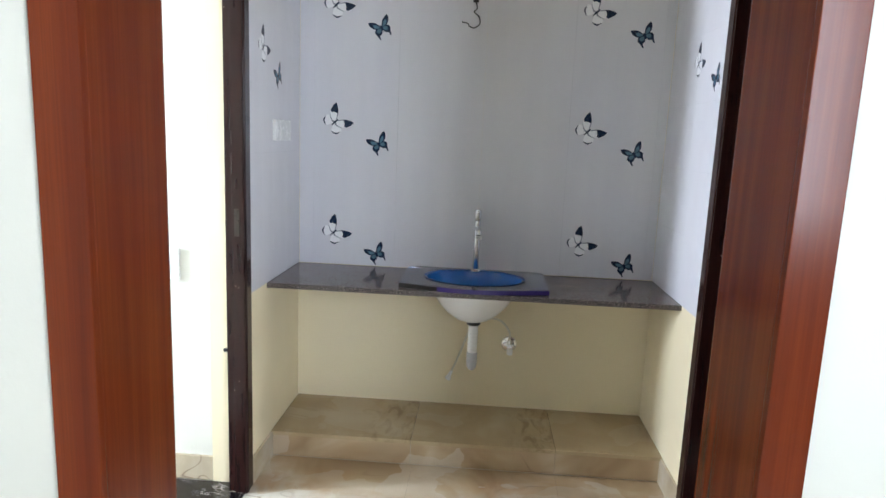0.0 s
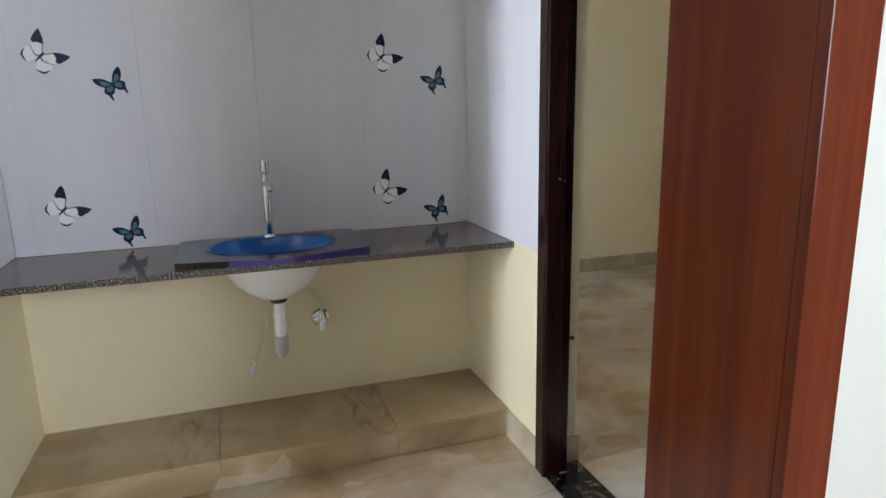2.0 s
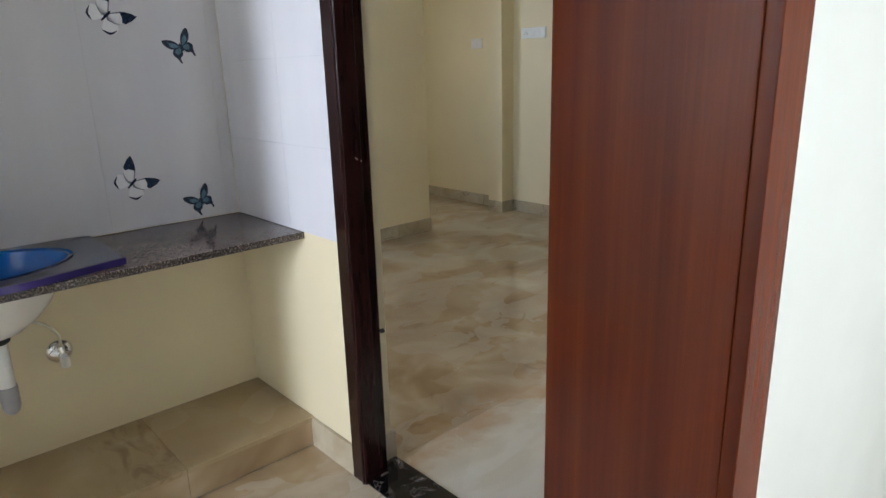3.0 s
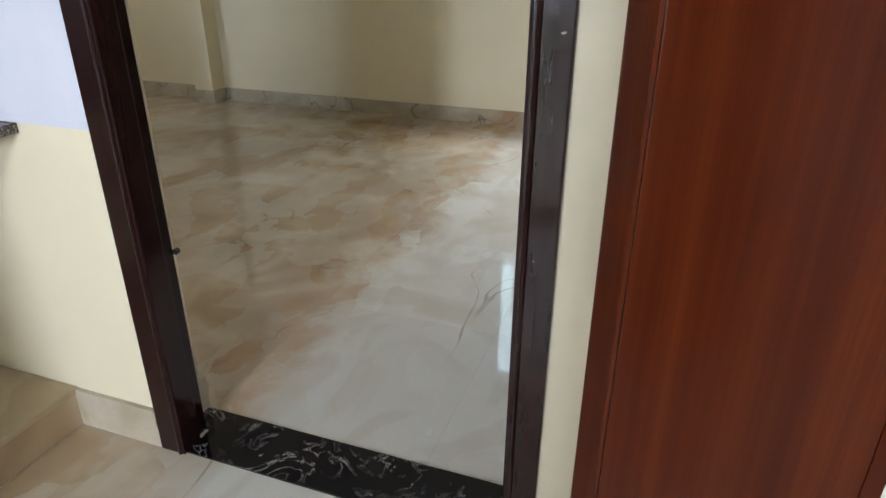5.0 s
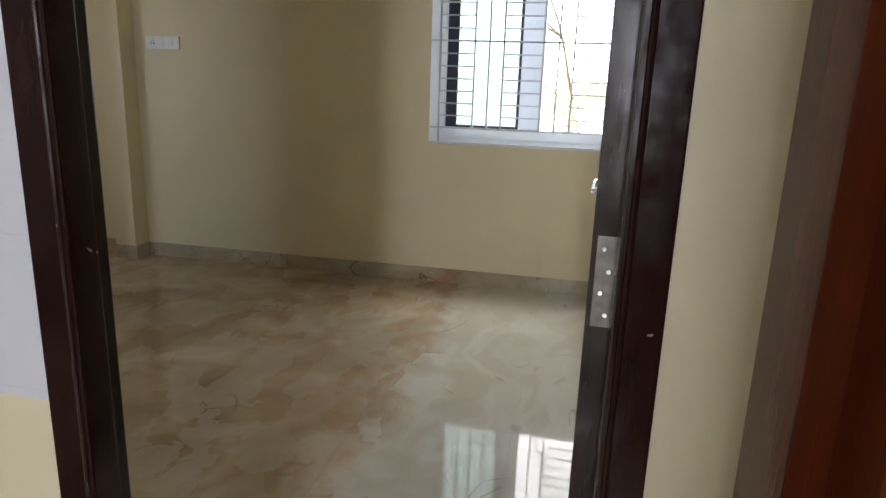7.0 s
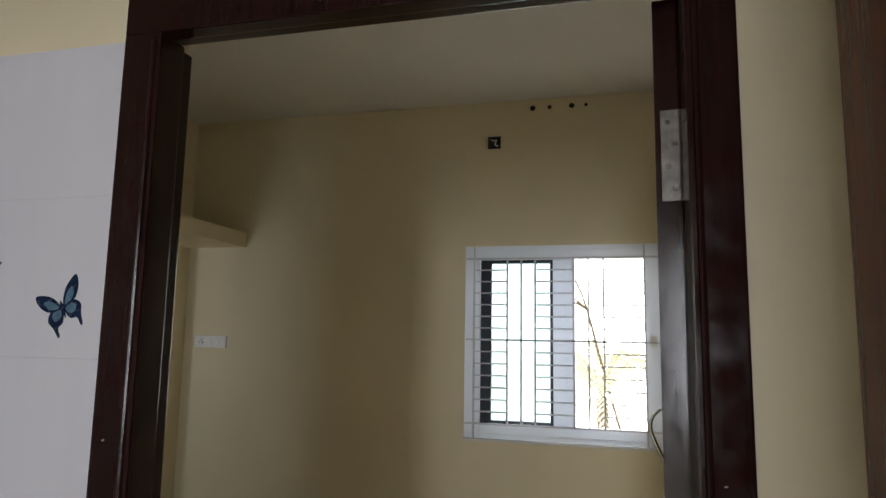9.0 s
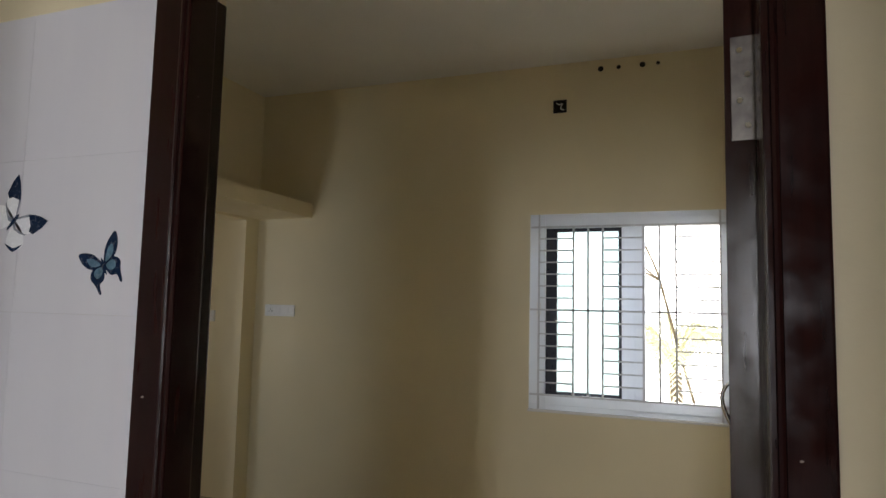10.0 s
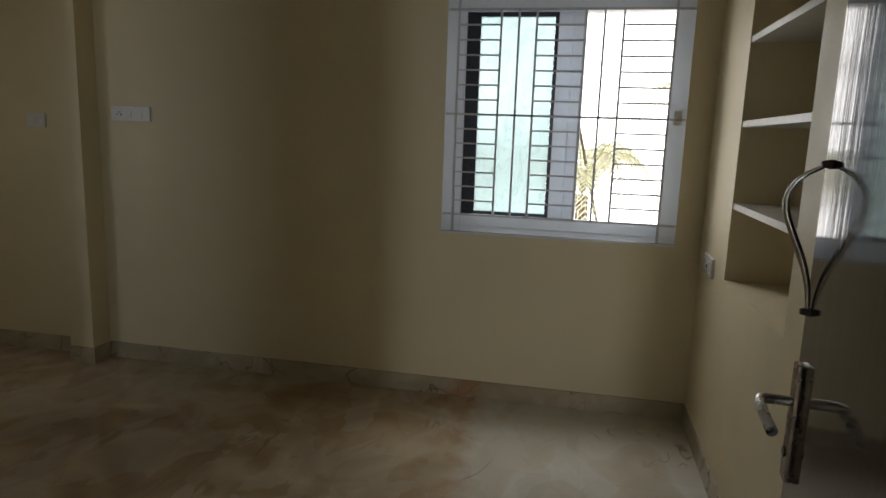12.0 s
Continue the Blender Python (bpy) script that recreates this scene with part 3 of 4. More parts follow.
# small catches on the frames
solid("strike_plate", boxes((XW - 0.024, DN - 0.0705, 1.0, XW - 0.006, DN - 0.0675, 1.1), bevel=0.0008), DARK_STEEL, "dark steel strike plate set in the door frame", "strike plate")
for xx, sd, zz in ((XE + 0.082, 1, 0.49), (XW - 0.062, -1, 0.57)):
    bm = bmesh.new()
    lathe(bm, [(0.0, 0.0), (0.007, 0.0), (0.007, 0.01 * sd), (0.0, 0.01 * sd)], (xx, DN - 0.0605, zz), "X", 12)
    solid("door_buffer", bm, BLACK_RUBBER, "small black rubber buffer on the door frame", "door buffer", smooth=True)


# ---- basin recess ----
solid("platform", boxes((XW, 2.895, 0.0, XE, YB, 0.095)), PLASTER, "low tiled platform under the wash counter", "platform", "structure")
platform = empty("platform_tiles", (0, 2.895, 0.1), "brown marble-look tiles on the low platform", "platform tiles", kind="structure")
xs = [XW + 0.001, -0.155, 0.455, XE - 0.001]
for a, b in zip(xs, xs[1:]):
    part("tile", boxes((a + 0.0008, 2.879, 0.0955, b - 0.0008, YB - 0.001, 0.112), bevel=0.0012), STEP_TILE, platform)
    part("riser_tile", boxes((a + 0.0008, 2.884, 0.002, b - 0.0008, 2.8945, 0.095), bevel=0.001), FLOOR_TILE, platform)


def counter():
    cx, cy, rx, ry = 0.078, 3.06, 0.207, 0.152
    x0, x1, y0, y1 = XW + 0.001, XE - 0.001, 2.84, YB - 0.009
    angles = sorted([2 * math.pi * k / 64 for k in range(64)] + [math.atan2(y - cy, x - cx) % (2 * math.pi) for x in (x0, x1) for y in (y0, y1)])
    bm = bmesh.new()
    rings = []
    for a in angles:
        c, sn = math.cos(a), math.sin(a)
        k = min(((x1 if c > 0 else x0) - cx) / c if abs(c) > 1e-6 else 1e9, ((y1 if sn > 0 else y0) - cy) / sn if abs(sn) > 1e-6 else 1e9)
        rings.append([bm.verts.new(p) for p in ((cx + c * k, cy + sn * k, 0.752), (cx + c * k, cy + sn * k, 0.772), (cx + rx * c, cy + ry * sn, 0.772), (cx + rx * c, cy + ry * sn, 0.752))])
    for a, b in zip(rings, rings[1:] + rings[:1]):
        for k in range(4):
            bm.faces.new((a[k], b[k], b[(k + 1) % 4], a[(k + 1) % 4]))
    slab = solid("wash_counter", bm, GRANITE, "brown speckled granite wash counter slab", "counter", "structure")
    part("front_edge", boxes((x0 + 0.001, y0 - 0.003, 0.7515, x1 - 0.001, y0 - 0.0003, 0.7725), bevel=0.0008), SPECKLE, slab, "rough speckled sawn edge")


counter()


def wall_tiles():
    t = empty("wall_tiling", (0, YB, 0.77), "white glazed wall tiles around the wash counter", "wall tiles", kind="structure")
    zt = 2.052
    z = zt
    rows = []
    while z > 0.774:
        rows.append((max(z - 0.2525, 0.774), z))
        z -= 0.2525
    g = 0.00025
    # back wall, then the two sides
    joints = [XW + 0.007, -0.688, -0.304, 0.080, 0.464, 0.848, XE - 0.007]
    for a, b in rows:
        for x0, x1 in zip(joints, joints[1:]):
            part("wall_tile", boxes((x0 + g, YB - 0.008, a, x1 - g, YB + 0.001, b - 0.00005)), WALL_TILE, t)
        for xa, xb in ((XW - 0.001, XW + 0.006), (XE - 0.006, XE + 0.001)):
            for y0, y1 in ((DN + 0.0015, 2.91), (2.91, YB - 0.009)):
                part("wall_tile", boxes((xa, y0 + g, a, xb, y1 - g, b - 0.0003)), WALL_TILE, t)
    return t


tiling = wall_tiles()


def flat(bm, pts, place, lift):
    """A flat printed patch; place maps (u, v, lift) onto the wall."""
    vs = [bm.verts.new(place(u, v, lift)) for u, v in pts]
    bm.faces.new(vs)


def wing(n, points):
    """Closed smooth outline through the points."""
    P = [Vector((*p, 0)) for p in points]
    out = []
    k = len(P)
    for i in range(k):
        a, b, c, d = P[i - 1], P[i], P[(i + 1) % k], P[(i + 2) % k]
        for j in range(n):
            t = j / n
            q = 0.5 * (2 * b + (c - a) * t + (2 * a - 5 * b + 4 * c - d) * t * t + (3 * b - 3 * c + d - a) * t ** 3)
            out.append((q.x, q.y))
    return out


def mirror(pts):
    return [(-u, v) for u, v in reversed(pts)]


def butterfly(kind, centre, wall, tilt, size, squash=1.0):
    """A printed butterfly on the tiles."""
    ct, st = math.cos(radians(tilt)), math.sin(radians(tilt))

    def place(u, v, lift):
        u, v = (u * ct - v * st) * size * squash, (u * st + v * ct) * size
        if wall == "N":
            return Vector((centre[0] + u, YB - 0.0082 - lift, centre[1] + v))
        if wall == "E":
            return Vector((XE - 0.0062 - lift, centre[0] - u, centre[1] + v))
        return Vector((XW + 0.0062 + lift, centre[0] + u, centre[1] + v))

    b = empty("butterfly_print", place(0, 0, 0), "dark blue and white butterfly printed on the tiles" if kind == "big" else "steel blue swallowtail butterfly printed on the tiles", "tile print", "butterfly prints")
    layers = []
    if kind == "big":
        fore = wing(4, [(0.02, 0.0), (0.30, 0.42), (0.62, 0.60), (0.60, 0.30), (0.42, 0.02), (0.18, -0.06)])
        hind = wing(4, [(0.02, -0.02), (0.38, -0.02), (0.56, -0.18), (0.44, -0.46), (0.18, -0.46), (0.04, -0.2)])
        tip = [(0.20, 0.34), (0.32, 0.46), (0.48, 0.57), (0.66, 0.64), (0.66, 0.45), (0.58, 0.18), (0.46, 0.14), (0.40, 0.24)]
        rim = wing(3, [(0.54, -0.16), (0.47, -0.44), (0.2, -0.5), (0.30, -0.44), (0.43, -0.37)])
        lead = [(0.02, 0.02), (0.0, 0.06), (0.20, 0.36), (0.33, 0.47), (0.34, 0.42), (0.2, 0.27)]
        vein = [(0.03, -0.03), (0.16, -0.08), (0.34, -0.03), (0.46, 0.04), (0.44, 0.0), (0.30, -0.09), (0.12, -0.15), (0.03, -0.1)]
        layers = [("wing", [fore, hind, mirror(fore), mirror(hind)], PRINT_WHITE, 0.0002),
                  ("wing_edge", [lead, mirror(lead)], PRINT_GREY, 0.0004),
                  ("wing_vein", [vein, mirror(vein)], PRINT_GREY, 0.0004),
                  ("wing_tip", [tip, mirror(tip)], PRINT_DARK, 0.0005),
                  ("wing_rim", [rim, mirror(rim)], PRINT_DARK, 0.0005)]
    else:
        fore = wing(4, [(0.02, 0.0), (0.22, 0.36), (0.60, 0.56), (0.62, 0.34), (0.46, 0.08), (0.2, -0.04)])
        hind = wing(4, [(0.02, -0.03), (0.34, 0.02), (0.50, -0.16), (0.42, -0.38), (0.38, -0.62), (0.31, -0.62), (0.28, -0.42), (0.1, -0.34)])
        cell = wing(3, [(0.08, 0.02), (0.24, 0.25), (0.42, 0.32), (0.40, 0.14), (0.24, 0.03)])
        cell2 = wing(3, [(0.07, -0.06), (0.28, -0.03), (0.36, -0.14), (0.28, -0.26), (0.12, -0.22)])
        layers = [("wing", [fore, hind, mirror(fore), mirror(hind)], PRINT_DARK, 0.0002),
                  ("wing_cell", [cell, cell2, mirror(cell), mirror(cell2)], PRINT_BLUE, 0.0005)]
    for nm, polys, mat, lift in layers:
        for pts in polys:
            bm = bmesh.new()
            flat(bm, pts, place, lift)
            part(nm, bm, mat, b)
    body = wing(3, [(0.0, 0.16), (0.045, 0.02), (0.03, -0.2), (0.0, -0.3), (-0.03, -0.2), (-0.045, 0.02)])
    bm = bmesh.new()
    flat(bm, body, place, 0.0008)
    part("body", bm, PRINT_DARK, b)
    return b


for z in (0.926, 1.434, 1.942):
    butterfly("big", (-0.588, z), "N", -47, 0.092)
    butterfly("small", (-0.389, z - 0.093), "N", 27, 0.074)
    butterfly("big", (0.549, z + 0.001), "N", -47, 0.092)
    butterfly("small", (0.757, z - 0.09), "N", 27, 0.074)
butterfly("big", (2.92, 1.70), "E", -47, 0.084)
butterfly("small", (2.716, 1.626), "E", 27, 0.066)
butterfly("big", (2.80, 1.69), "W", -47, 0.09)
butterfly("small", (2.975, 1.60), "W", 27, 0.074)


def basin():
    cx, cy = 0.078, 3.06
    b = empty("wash_basin", (cx, cy, 0.772), "blue glass wash basin set in the granite counter", "wash basin")
    # glass deck with a curved front and an oval hole
    rx, ry = 0.205, 0.15
    n = 48
    outer = []
    for i in range(n):
        a = 2 * math.pi * i / n
        c, s = math.cos(a), math.sin(a)
        k = 1 / max(abs(c) / 0.305, abs(s) / 0.19)
        u, v = c * k, s * k
        if v < -0.15:
            v -= 0.045 * max(0.0, math.cos(u / 0.25 * math.pi / 2)) ** 1.2 * (1 if abs(u) < 0.25 else 0)
        outer.append((u, v))
    bm = bmesh.new()
    z0, z1 = 0.7735, 0.7905
    ob_, ot, ib, it = [], [], [], []
    for i in range(n):
        a = 2 * math.pi * i / n
        u, v = outer[i]
        ob_.append(bm.verts.new((cx + u, cy + v, z0)))
        ot.append(bm.verts.new((cx + u, cy + v, z1)))
        ib.append(bm.verts.new((cx + rx * math.cos(a), cy + ry * math.sin(a), z0)))
        it.append(bm.verts.new((cx + rx * math.cos(a), cy + ry * math.sin(a), z1)))
    for i in range(n):
        j = (i + 1) % n
        bm.faces.new((ob_[i], ob_[j], ot[j], ot[i]))
        bm.faces.new((ot[i], ot[j], it[j], it[i]))
        bm.faces.new((it[i], it[j], ib[j], ib[i]))
        bm.faces.new((ib[i], ib[j], ob_[j], ob_[i]))
    part("glass_deck", bm, CLEAR_GLASS, b, "clear glass deck of the basin")
    # coloured front edge of the deck
    front = [p for p in outer if p[1] < -0.15]
    front.sort()
    for nm, keep, mat in (("front_edge", lambda u: u > -0.16, VIOLET_EDGE), ("front_edge", lambda u: u <= -0.11, DARK_EDGE)):
        pts = [p for p in front if keep(p[0])]
        bm = bmesh.new()
        lo = [bm.verts.new((cx + u, cy + v - 0.0015, z0)) for u, v in pts]
        hi = [bm.verts.new((cx + u, cy + v - 0.0015, z1 + 0.001)) for u, v in pts]
        back = [bm.verts.new((cx + u, cy + v + 0.012, z1 + 0.001)) for u, v in pts]
        for i in range(len(pts) - 1):
            bm.faces.new((lo[i], lo[i + 1], hi[i + 1], hi[i]))
            bm.faces.new((hi[i], hi[i + 1], back[i + 1], back[i]))
        part(nm, bm, mat, b, "violet edge band of the glass" if mat is VIOLET_EDGE else "dark edge band of the glass")
    # blue bowl inside, white enamel outside
    bm = bmesh.new()
    inner = [(1.06, 0.7935), (1.0, 0.789), (0.94, 0.765), (0.84, 0.735), (0.68, 0.708), (0.45, 0.692), (0.2, 0.686), (0.12, 0.685)]
    rings = []
    for r, z in inner:
        rings.append([bm.verts.new((cx + rx * r * math.cos(2 * math.pi * k / 40), cy + ry * r * math.sin(2 * math.pi * k / 40), z)) for k in range(40)])
    for a, c in zip(rings, rings[1:]):
        for k in range(40):
            bm.faces.new((a[k], a[(k + 1) % 40], c[(k + 1) % 40], c[k]))
    part("bowl", bm, BLUE_GLASS, b, "glossy blue bowl", smooth=True)
    bm = bmesh.new()
    prof = [(0.97, 0.7435), (0.90, 0.715), (0.76, 0.672), (0.58, 0.636), (0.36, 0.607), (0.16, 0.594), (0.10, 0.592)]
    rings = []
    for r, z in prof:
        rings.append([bm.verts.new((cx + rx * 0.93 * r * math.cos(2 * math.pi * k / 40), cy + ry * 0.93 * r * math.sin(2 * math.pi * k / 40), z)) for k in range(40)])
    for a, c in zip(rings, rings[1:]):
        for k in range(40):
            bm.faces.new((a[k], a[(k + 1) % 40], c[(k + 1) % 40], c[k]))
    part("underside", bm, CERAMIC, b, "white enamel underside of the bowl", smooth=True)
    bm = bmesh.new()
    lathe(bm, [(0.0, 0.6865), (0.02, 0.6865), (0.026, 0.6895), (0.0, 0.6895)], (cx, cy, 0), "Z", 20)
    part("drain_ring", bm, CHROME, b, smooth=True)
    return b


basin()


def tap():
    x, y = 0.08, 3.215
    t = empty("tap", (x, y, 0.79), "tall chrome pillar tap behind the basin", "tap")
    bm = bmesh.new()
    lathe(bm, [(0.0, 0.791), (0.024, 0.791), (0.023, 0.797), (0.0145, 0.801), (0.0135, 1.02), (0.0, 1.02)], (x, y, 0), "Z", 24)
    part("pillar", bm, CHROME, t, smooth=True)
    bm = bmesh.new()
    lathe(bm, [(0.0, 1.02), (0.014, 1.021), (0.016, 1.028), (0.016, 1.062), (0.014, 1.07), (0.0, 1.071)], (x, y, 0), "Z", 24)
    part("knob", bm, CHROME, t, smooth=True)
    bm = bmesh.new()
    tube(bm, smooth_path([(x, y - 0.01, 0.985), (x + 0.004, y - 0.05, 0.992), (x + 0.007, y - 0.095, 0.988), (x + 0.008, y - 0.115, 0.968)], 6), 0.0115, 14)
    sp = part("spout", bm, CHROME, t, smooth=True)
    bm = bmesh.new()
    lathe(bm, [(0.0, 0.0), (0.012, 0.0), (0.0125, 0.014), (0.0, 0.014)], (x + 0.008, y - 0.116, 0.953), "Z", 16)
    part("aerator", bm, STEEL, sp, smooth=True)
    bm = bmesh.new()
    tube(bm, [(x, y, 1.055), (x, y - 0.02, 1.058), (x, y - 0.045, 1.066)], 0.005, 10)
    part("lever", bm, CHROME, t, smooth=True)


tap()


def drain():
    x, y = 0.084, 3.06
    d = empty("waste_pipe", (x, y, 0.592), "white plastic waste pipe with a grey end below the basin", "waste pipe")
    bm = bmesh.new()
    lathe(bm, [(0.0, 0.598), (0.03, 0.598), (0.031, 0.588), (0.026, 0.582), (0.0, 0.582)], (x, y, 0), "Z", 22)
    part("nut", bm, BLACK_RUBBER, d, "black rubber waste nut", smooth=True)
    bm = bmesh.new()
    lathe(bm, [(0.0, 0.583), (0.022, 0.583), (0.021, 0.45), (0.0, 0.45)], (x, y, 0), "Z", 22)
    part("pipe", bm, WHITE_PLASTIC, d, smooth=True)
    bm = bmesh.new()
    prof = [(0.0, 0.458), (0.0235, 0.458)]
    prof += [(0.0235 + 0.0008 * (-1) ** k, 0.45 - 0.008 * k) for k in range(6)]
    prof += [(0.0225, 0.398), (0.018, 0.384), (0.009, 0.376), (0.0, 0.375)]
    lathe(bm, prof, (x, y, 0), "Z", 22)
    part("corrugated_end", bm, GREY_PLASTIC, d, "grey ribbed end of the waste pipe", smooth=True)


drain()


def valve():
    x, z = 0.256, 0.43
    v = empty("angle_valve", (x, YB, z), "chrome angle valve with a white cap on the wall", "angle valve")
    bm = bmesh.new()
    lathe(bm, [(0.0, -0.012), (0.023, -0.012), (0.036, -0.005), (0.038, -0.0005), (0.0, -0.0005)], (x, YB, z), "Y", 24)
    part("flange", bm, CHROME, v, smooth=True)
    bm = bmesh.new()
    lathe(bm, [(0.0, -0.055), (0.011, -0.055), (0.012, -0.03), (0.010, -0.008), (0.0, -0.008)], (x, YB, z), "Y", 18)
    part("body", bm, CHROME, v, smooth=True)
    bm = bmesh.new()
    lathe(bm, [(0.0, -0.034), (0.012, -0.034), (0.014, -0.028), (0.014, -0.01), (0.011, 0.0), (0.0, 0.0)], (x + 0.003, YB - 0.045, z - 0.005), "Z", 18)
    part("cap", bm, WHITE_PLASTIC, v, "white plastic cap", smooth=True)
    bm = bmesh.new()
    tube(bm, [(x, YB - 0.043, z + 0.0), (x, YB - 0.043, z + 0.03)], 0.009, 14)
    part("outlet", bm, CHROME, v, smooth=True)
    h = empty("supply_hose", (x, YB - 0.043, z + 0.03), "thin white supply hose running from the valve", "hose")
    bm = bmesh.new()
    tube(bm, smooth_path([(x, YB - 0.043, z + 0.028), (x - 0.005, YB - 0.045, z + 0.075), (x - 0.05, YB - 0.05, z + 0.125), (x - 0.115, YB - 0.055, z + 0.13), (x - 0.18, YB - 0.06, z + 0.09), (0.03, YB - 0.065, 0.40), (-0.01, YB - 0.07, 0.30)], 6), 0.0048, 10)
    part("hose", bm, HOSE, h, smooth=True)
    bm = bmesh.new()
    tube(bm, [(-0.007, YB - 0.07, 0.305), (-0.016, YB - 0.07, 0.285), (-0.023, YB - 0.07, 0.268), (-0.026, YB - 0.07, 0.262)], [0.006, 0.009, 0.014, 0.013], 14)
    part("hose_nut", bm, WHITE_PLASTIC, h, smooth=True)


valve()


# loose wire above the basin
def loose_wire():
    w = empty("loose_wire", (0.024, YB - 0.008, 1.985), "dark loose cable end hanging from the tiles", "cable")
    bm = boxes((0.012, YB - 0.016, 1.965, 0.036, YB - 0.0082, 1.995), bevel=0.002)
    part("plug", bm, BLACK_RUBBER, w)
    bm = bmesh.new()
    tube(bm, smooth_path([(0.024, YB - 0.013, 1.97), (0.030, YB - 0.014, 1.94), (0.018, YB - 0.016, 1.925), (0.04, YB - 0.018, 1.905), (0.044, YB - 0.018, 1.875), (0.022, YB - 0.018, 1.858), (0.0, YB - 0.017, 1.864), (-0.008, YB - 0.016, 1.876), (-0.034, YB - 0.015, 1.882)], 5), 0.0026, 8)
    part("cable", bm, BLACK_RUBBER, w, smooth=True)


loose_wire()


def switch_plate(at, wall, w, h, rockers, label):
    """A white electrical plate; wall is the side it hangs on."""
    def B(bm, u0, v0, u1, v1, d0, d1, bev):
        if wall == "E":      # faces west
            box(bm, at[0] - d1, at[1] + u0, at[2] + v0, at[0] - d0, at[1] + u1, at[2] + v1, bevel=bev)
        elif wall == "W":    # faces east
            box(bm, at[0] + d0, at[1] + u0, at[2] + v0, at[0] + d1, at[1] + u1, at[2] + v1, bevel=bev)
        elif wall == "S":    # faces north
            box(bm, at[0] + u0, at[1] + d0, at[2] + v0, at[0] + u1, at[1] + d1, at[2] + v1, bevel=bev)
        else:                # faces south
            box(bm, at[0] + u0, at[1] - d1, at[2] + v0, at[0] + u1, at[1] - d0, at[2] + v1, bevel=bev)
        return bm
    s = empty("switch_plate", at, label, "switch plate")
    part("plate", B(bmesh.new(), -w / 2, -h / 2, w / 2, h / 2, 0, 0.014, 0.003), WHITE_PLASTIC, s)
    part("insert", B(bmesh.new(), -w / 2 + 0.012, -h / 2 + 0.014, w / 2 - 0.012, h / 2 - 0.014, 0.0135, 0.016, 0.001), WHITE_PLASTIC, s)
    for k in range(rockers):
        u = -w / 2 + 0.02 + (w - 0.04) * (k + 0.5) / rockers
        r = min((w - 0.05) / rockers / 2 - 0.001, 0.011)
        part("rocker", B(bmesh.new(), u - r, -h / 2 + 0.02, u + r, h / 2 - 0.02, 0.0155, 0.0195, 0.0015), WHITE_PLASTIC, s)
    return s


switch_plate((XW + 0.006, 3.005, 1.383), "W", 0.205, 0.085, 2, "white plastic switch plate on the wall tiles")
sw = switch_plate((BX, 4.713, 1.515), "E", 0.255, 0.085, 3, "white switch and socket plate on the cream wall")
for k in range(3):
    bm = bmesh.new()
    lathe(bm, [(0.0, -0.0205), (0.004, -0.0205), (0.004, -0.014), (0.0, -0.014)], (BX, 4.785 + 0.012 * (k - 1), 1.515 + (0.008 if k == 1 else -0.006)), "X", 8)
    part("socket_hole", bm, HOLE, sw)
switch_plate((BX, 5.37, 1.46), "E", 0.13, 0.085, 1, "white switch plate in the alcove")
so = switch_plate((3.95, BS, 0.895), "S", 0.2, 0.09, 2, "white socket plate beside the shelf recess")
part("socket_hole", boxes((3.93, BS + 0.0185, 0.888, 3.945, BS + 0.0205, 0.903)), HOLE, so)
switch_plate((-1.07, 2.66, 0.87), "N", 0.08, 0.12, 1, "white switch plate on the side room wall")

# open junction box and drilled holes high on the bedroom wall
j = empty("junction_box", (BX, 2.64, 2.878), "open square junction box with wires in the wall", "junction box")
part("frame", boxes((BX - 0.004, 2.597, 2.835, BX + 0.0, 2.683, 2.843), (BX - 0.004, 2.597, 2.911, BX, 2.683, 2.919), (BX - 0.004, 2.597, 2.843, BX, 2.605, 2.911), (BX - 0.004, 2.675, 2.843, BX, 2.683, 2.911)), BLACK_RUBBER, j)
part("back", boxes((BX - 0.0015, 2.605, 2.843, BX + 0.0, 2.675, 2.911)), HOLE, j)
bm = bmesh.new()
tube(bm, smooth_path([(BX - 0.003, 2.664, 2.902), (BX - 0.012, 2.644, 2.887), (BX - 0.01, 2.624, 2.892), (BX - 0.012, 2.634, 2.862), (BX - 0.003, 2.614, 2.852)], 5), 0.004, 8)
part("wires", bm, WHITE_PLASTIC, j, smooth=True)
for y, r in ((2.383, 0.017), (2.272, 0.013), (2.128, 0.017), (2.036, 0.011)):
    bm = bmesh.new()
    lathe(bm, [(0.0, -0.002), (r * 0.6, -0.0022), (r, -0.0008), (r * 1.05, 0.0)], (BX, y, 3.1), "X", 12)
    solid("drill_hole", bm, HOLE, "small dark drilled hole near the ceiling", "drill hole", group="row of drilled holes")


# shelves of the recess
for z in (1.205, 1.538, 1.868):
    solid("recess_shelf", boxes((N0 + 0.0005, 1.102, z - 0.014, N1 - 0.0005, BS - 0.004, z + 0.012), bevel=0.002), SHELF_STONE, "pale stone slab shelf built into the recess", "shelf", group="recess shelves")


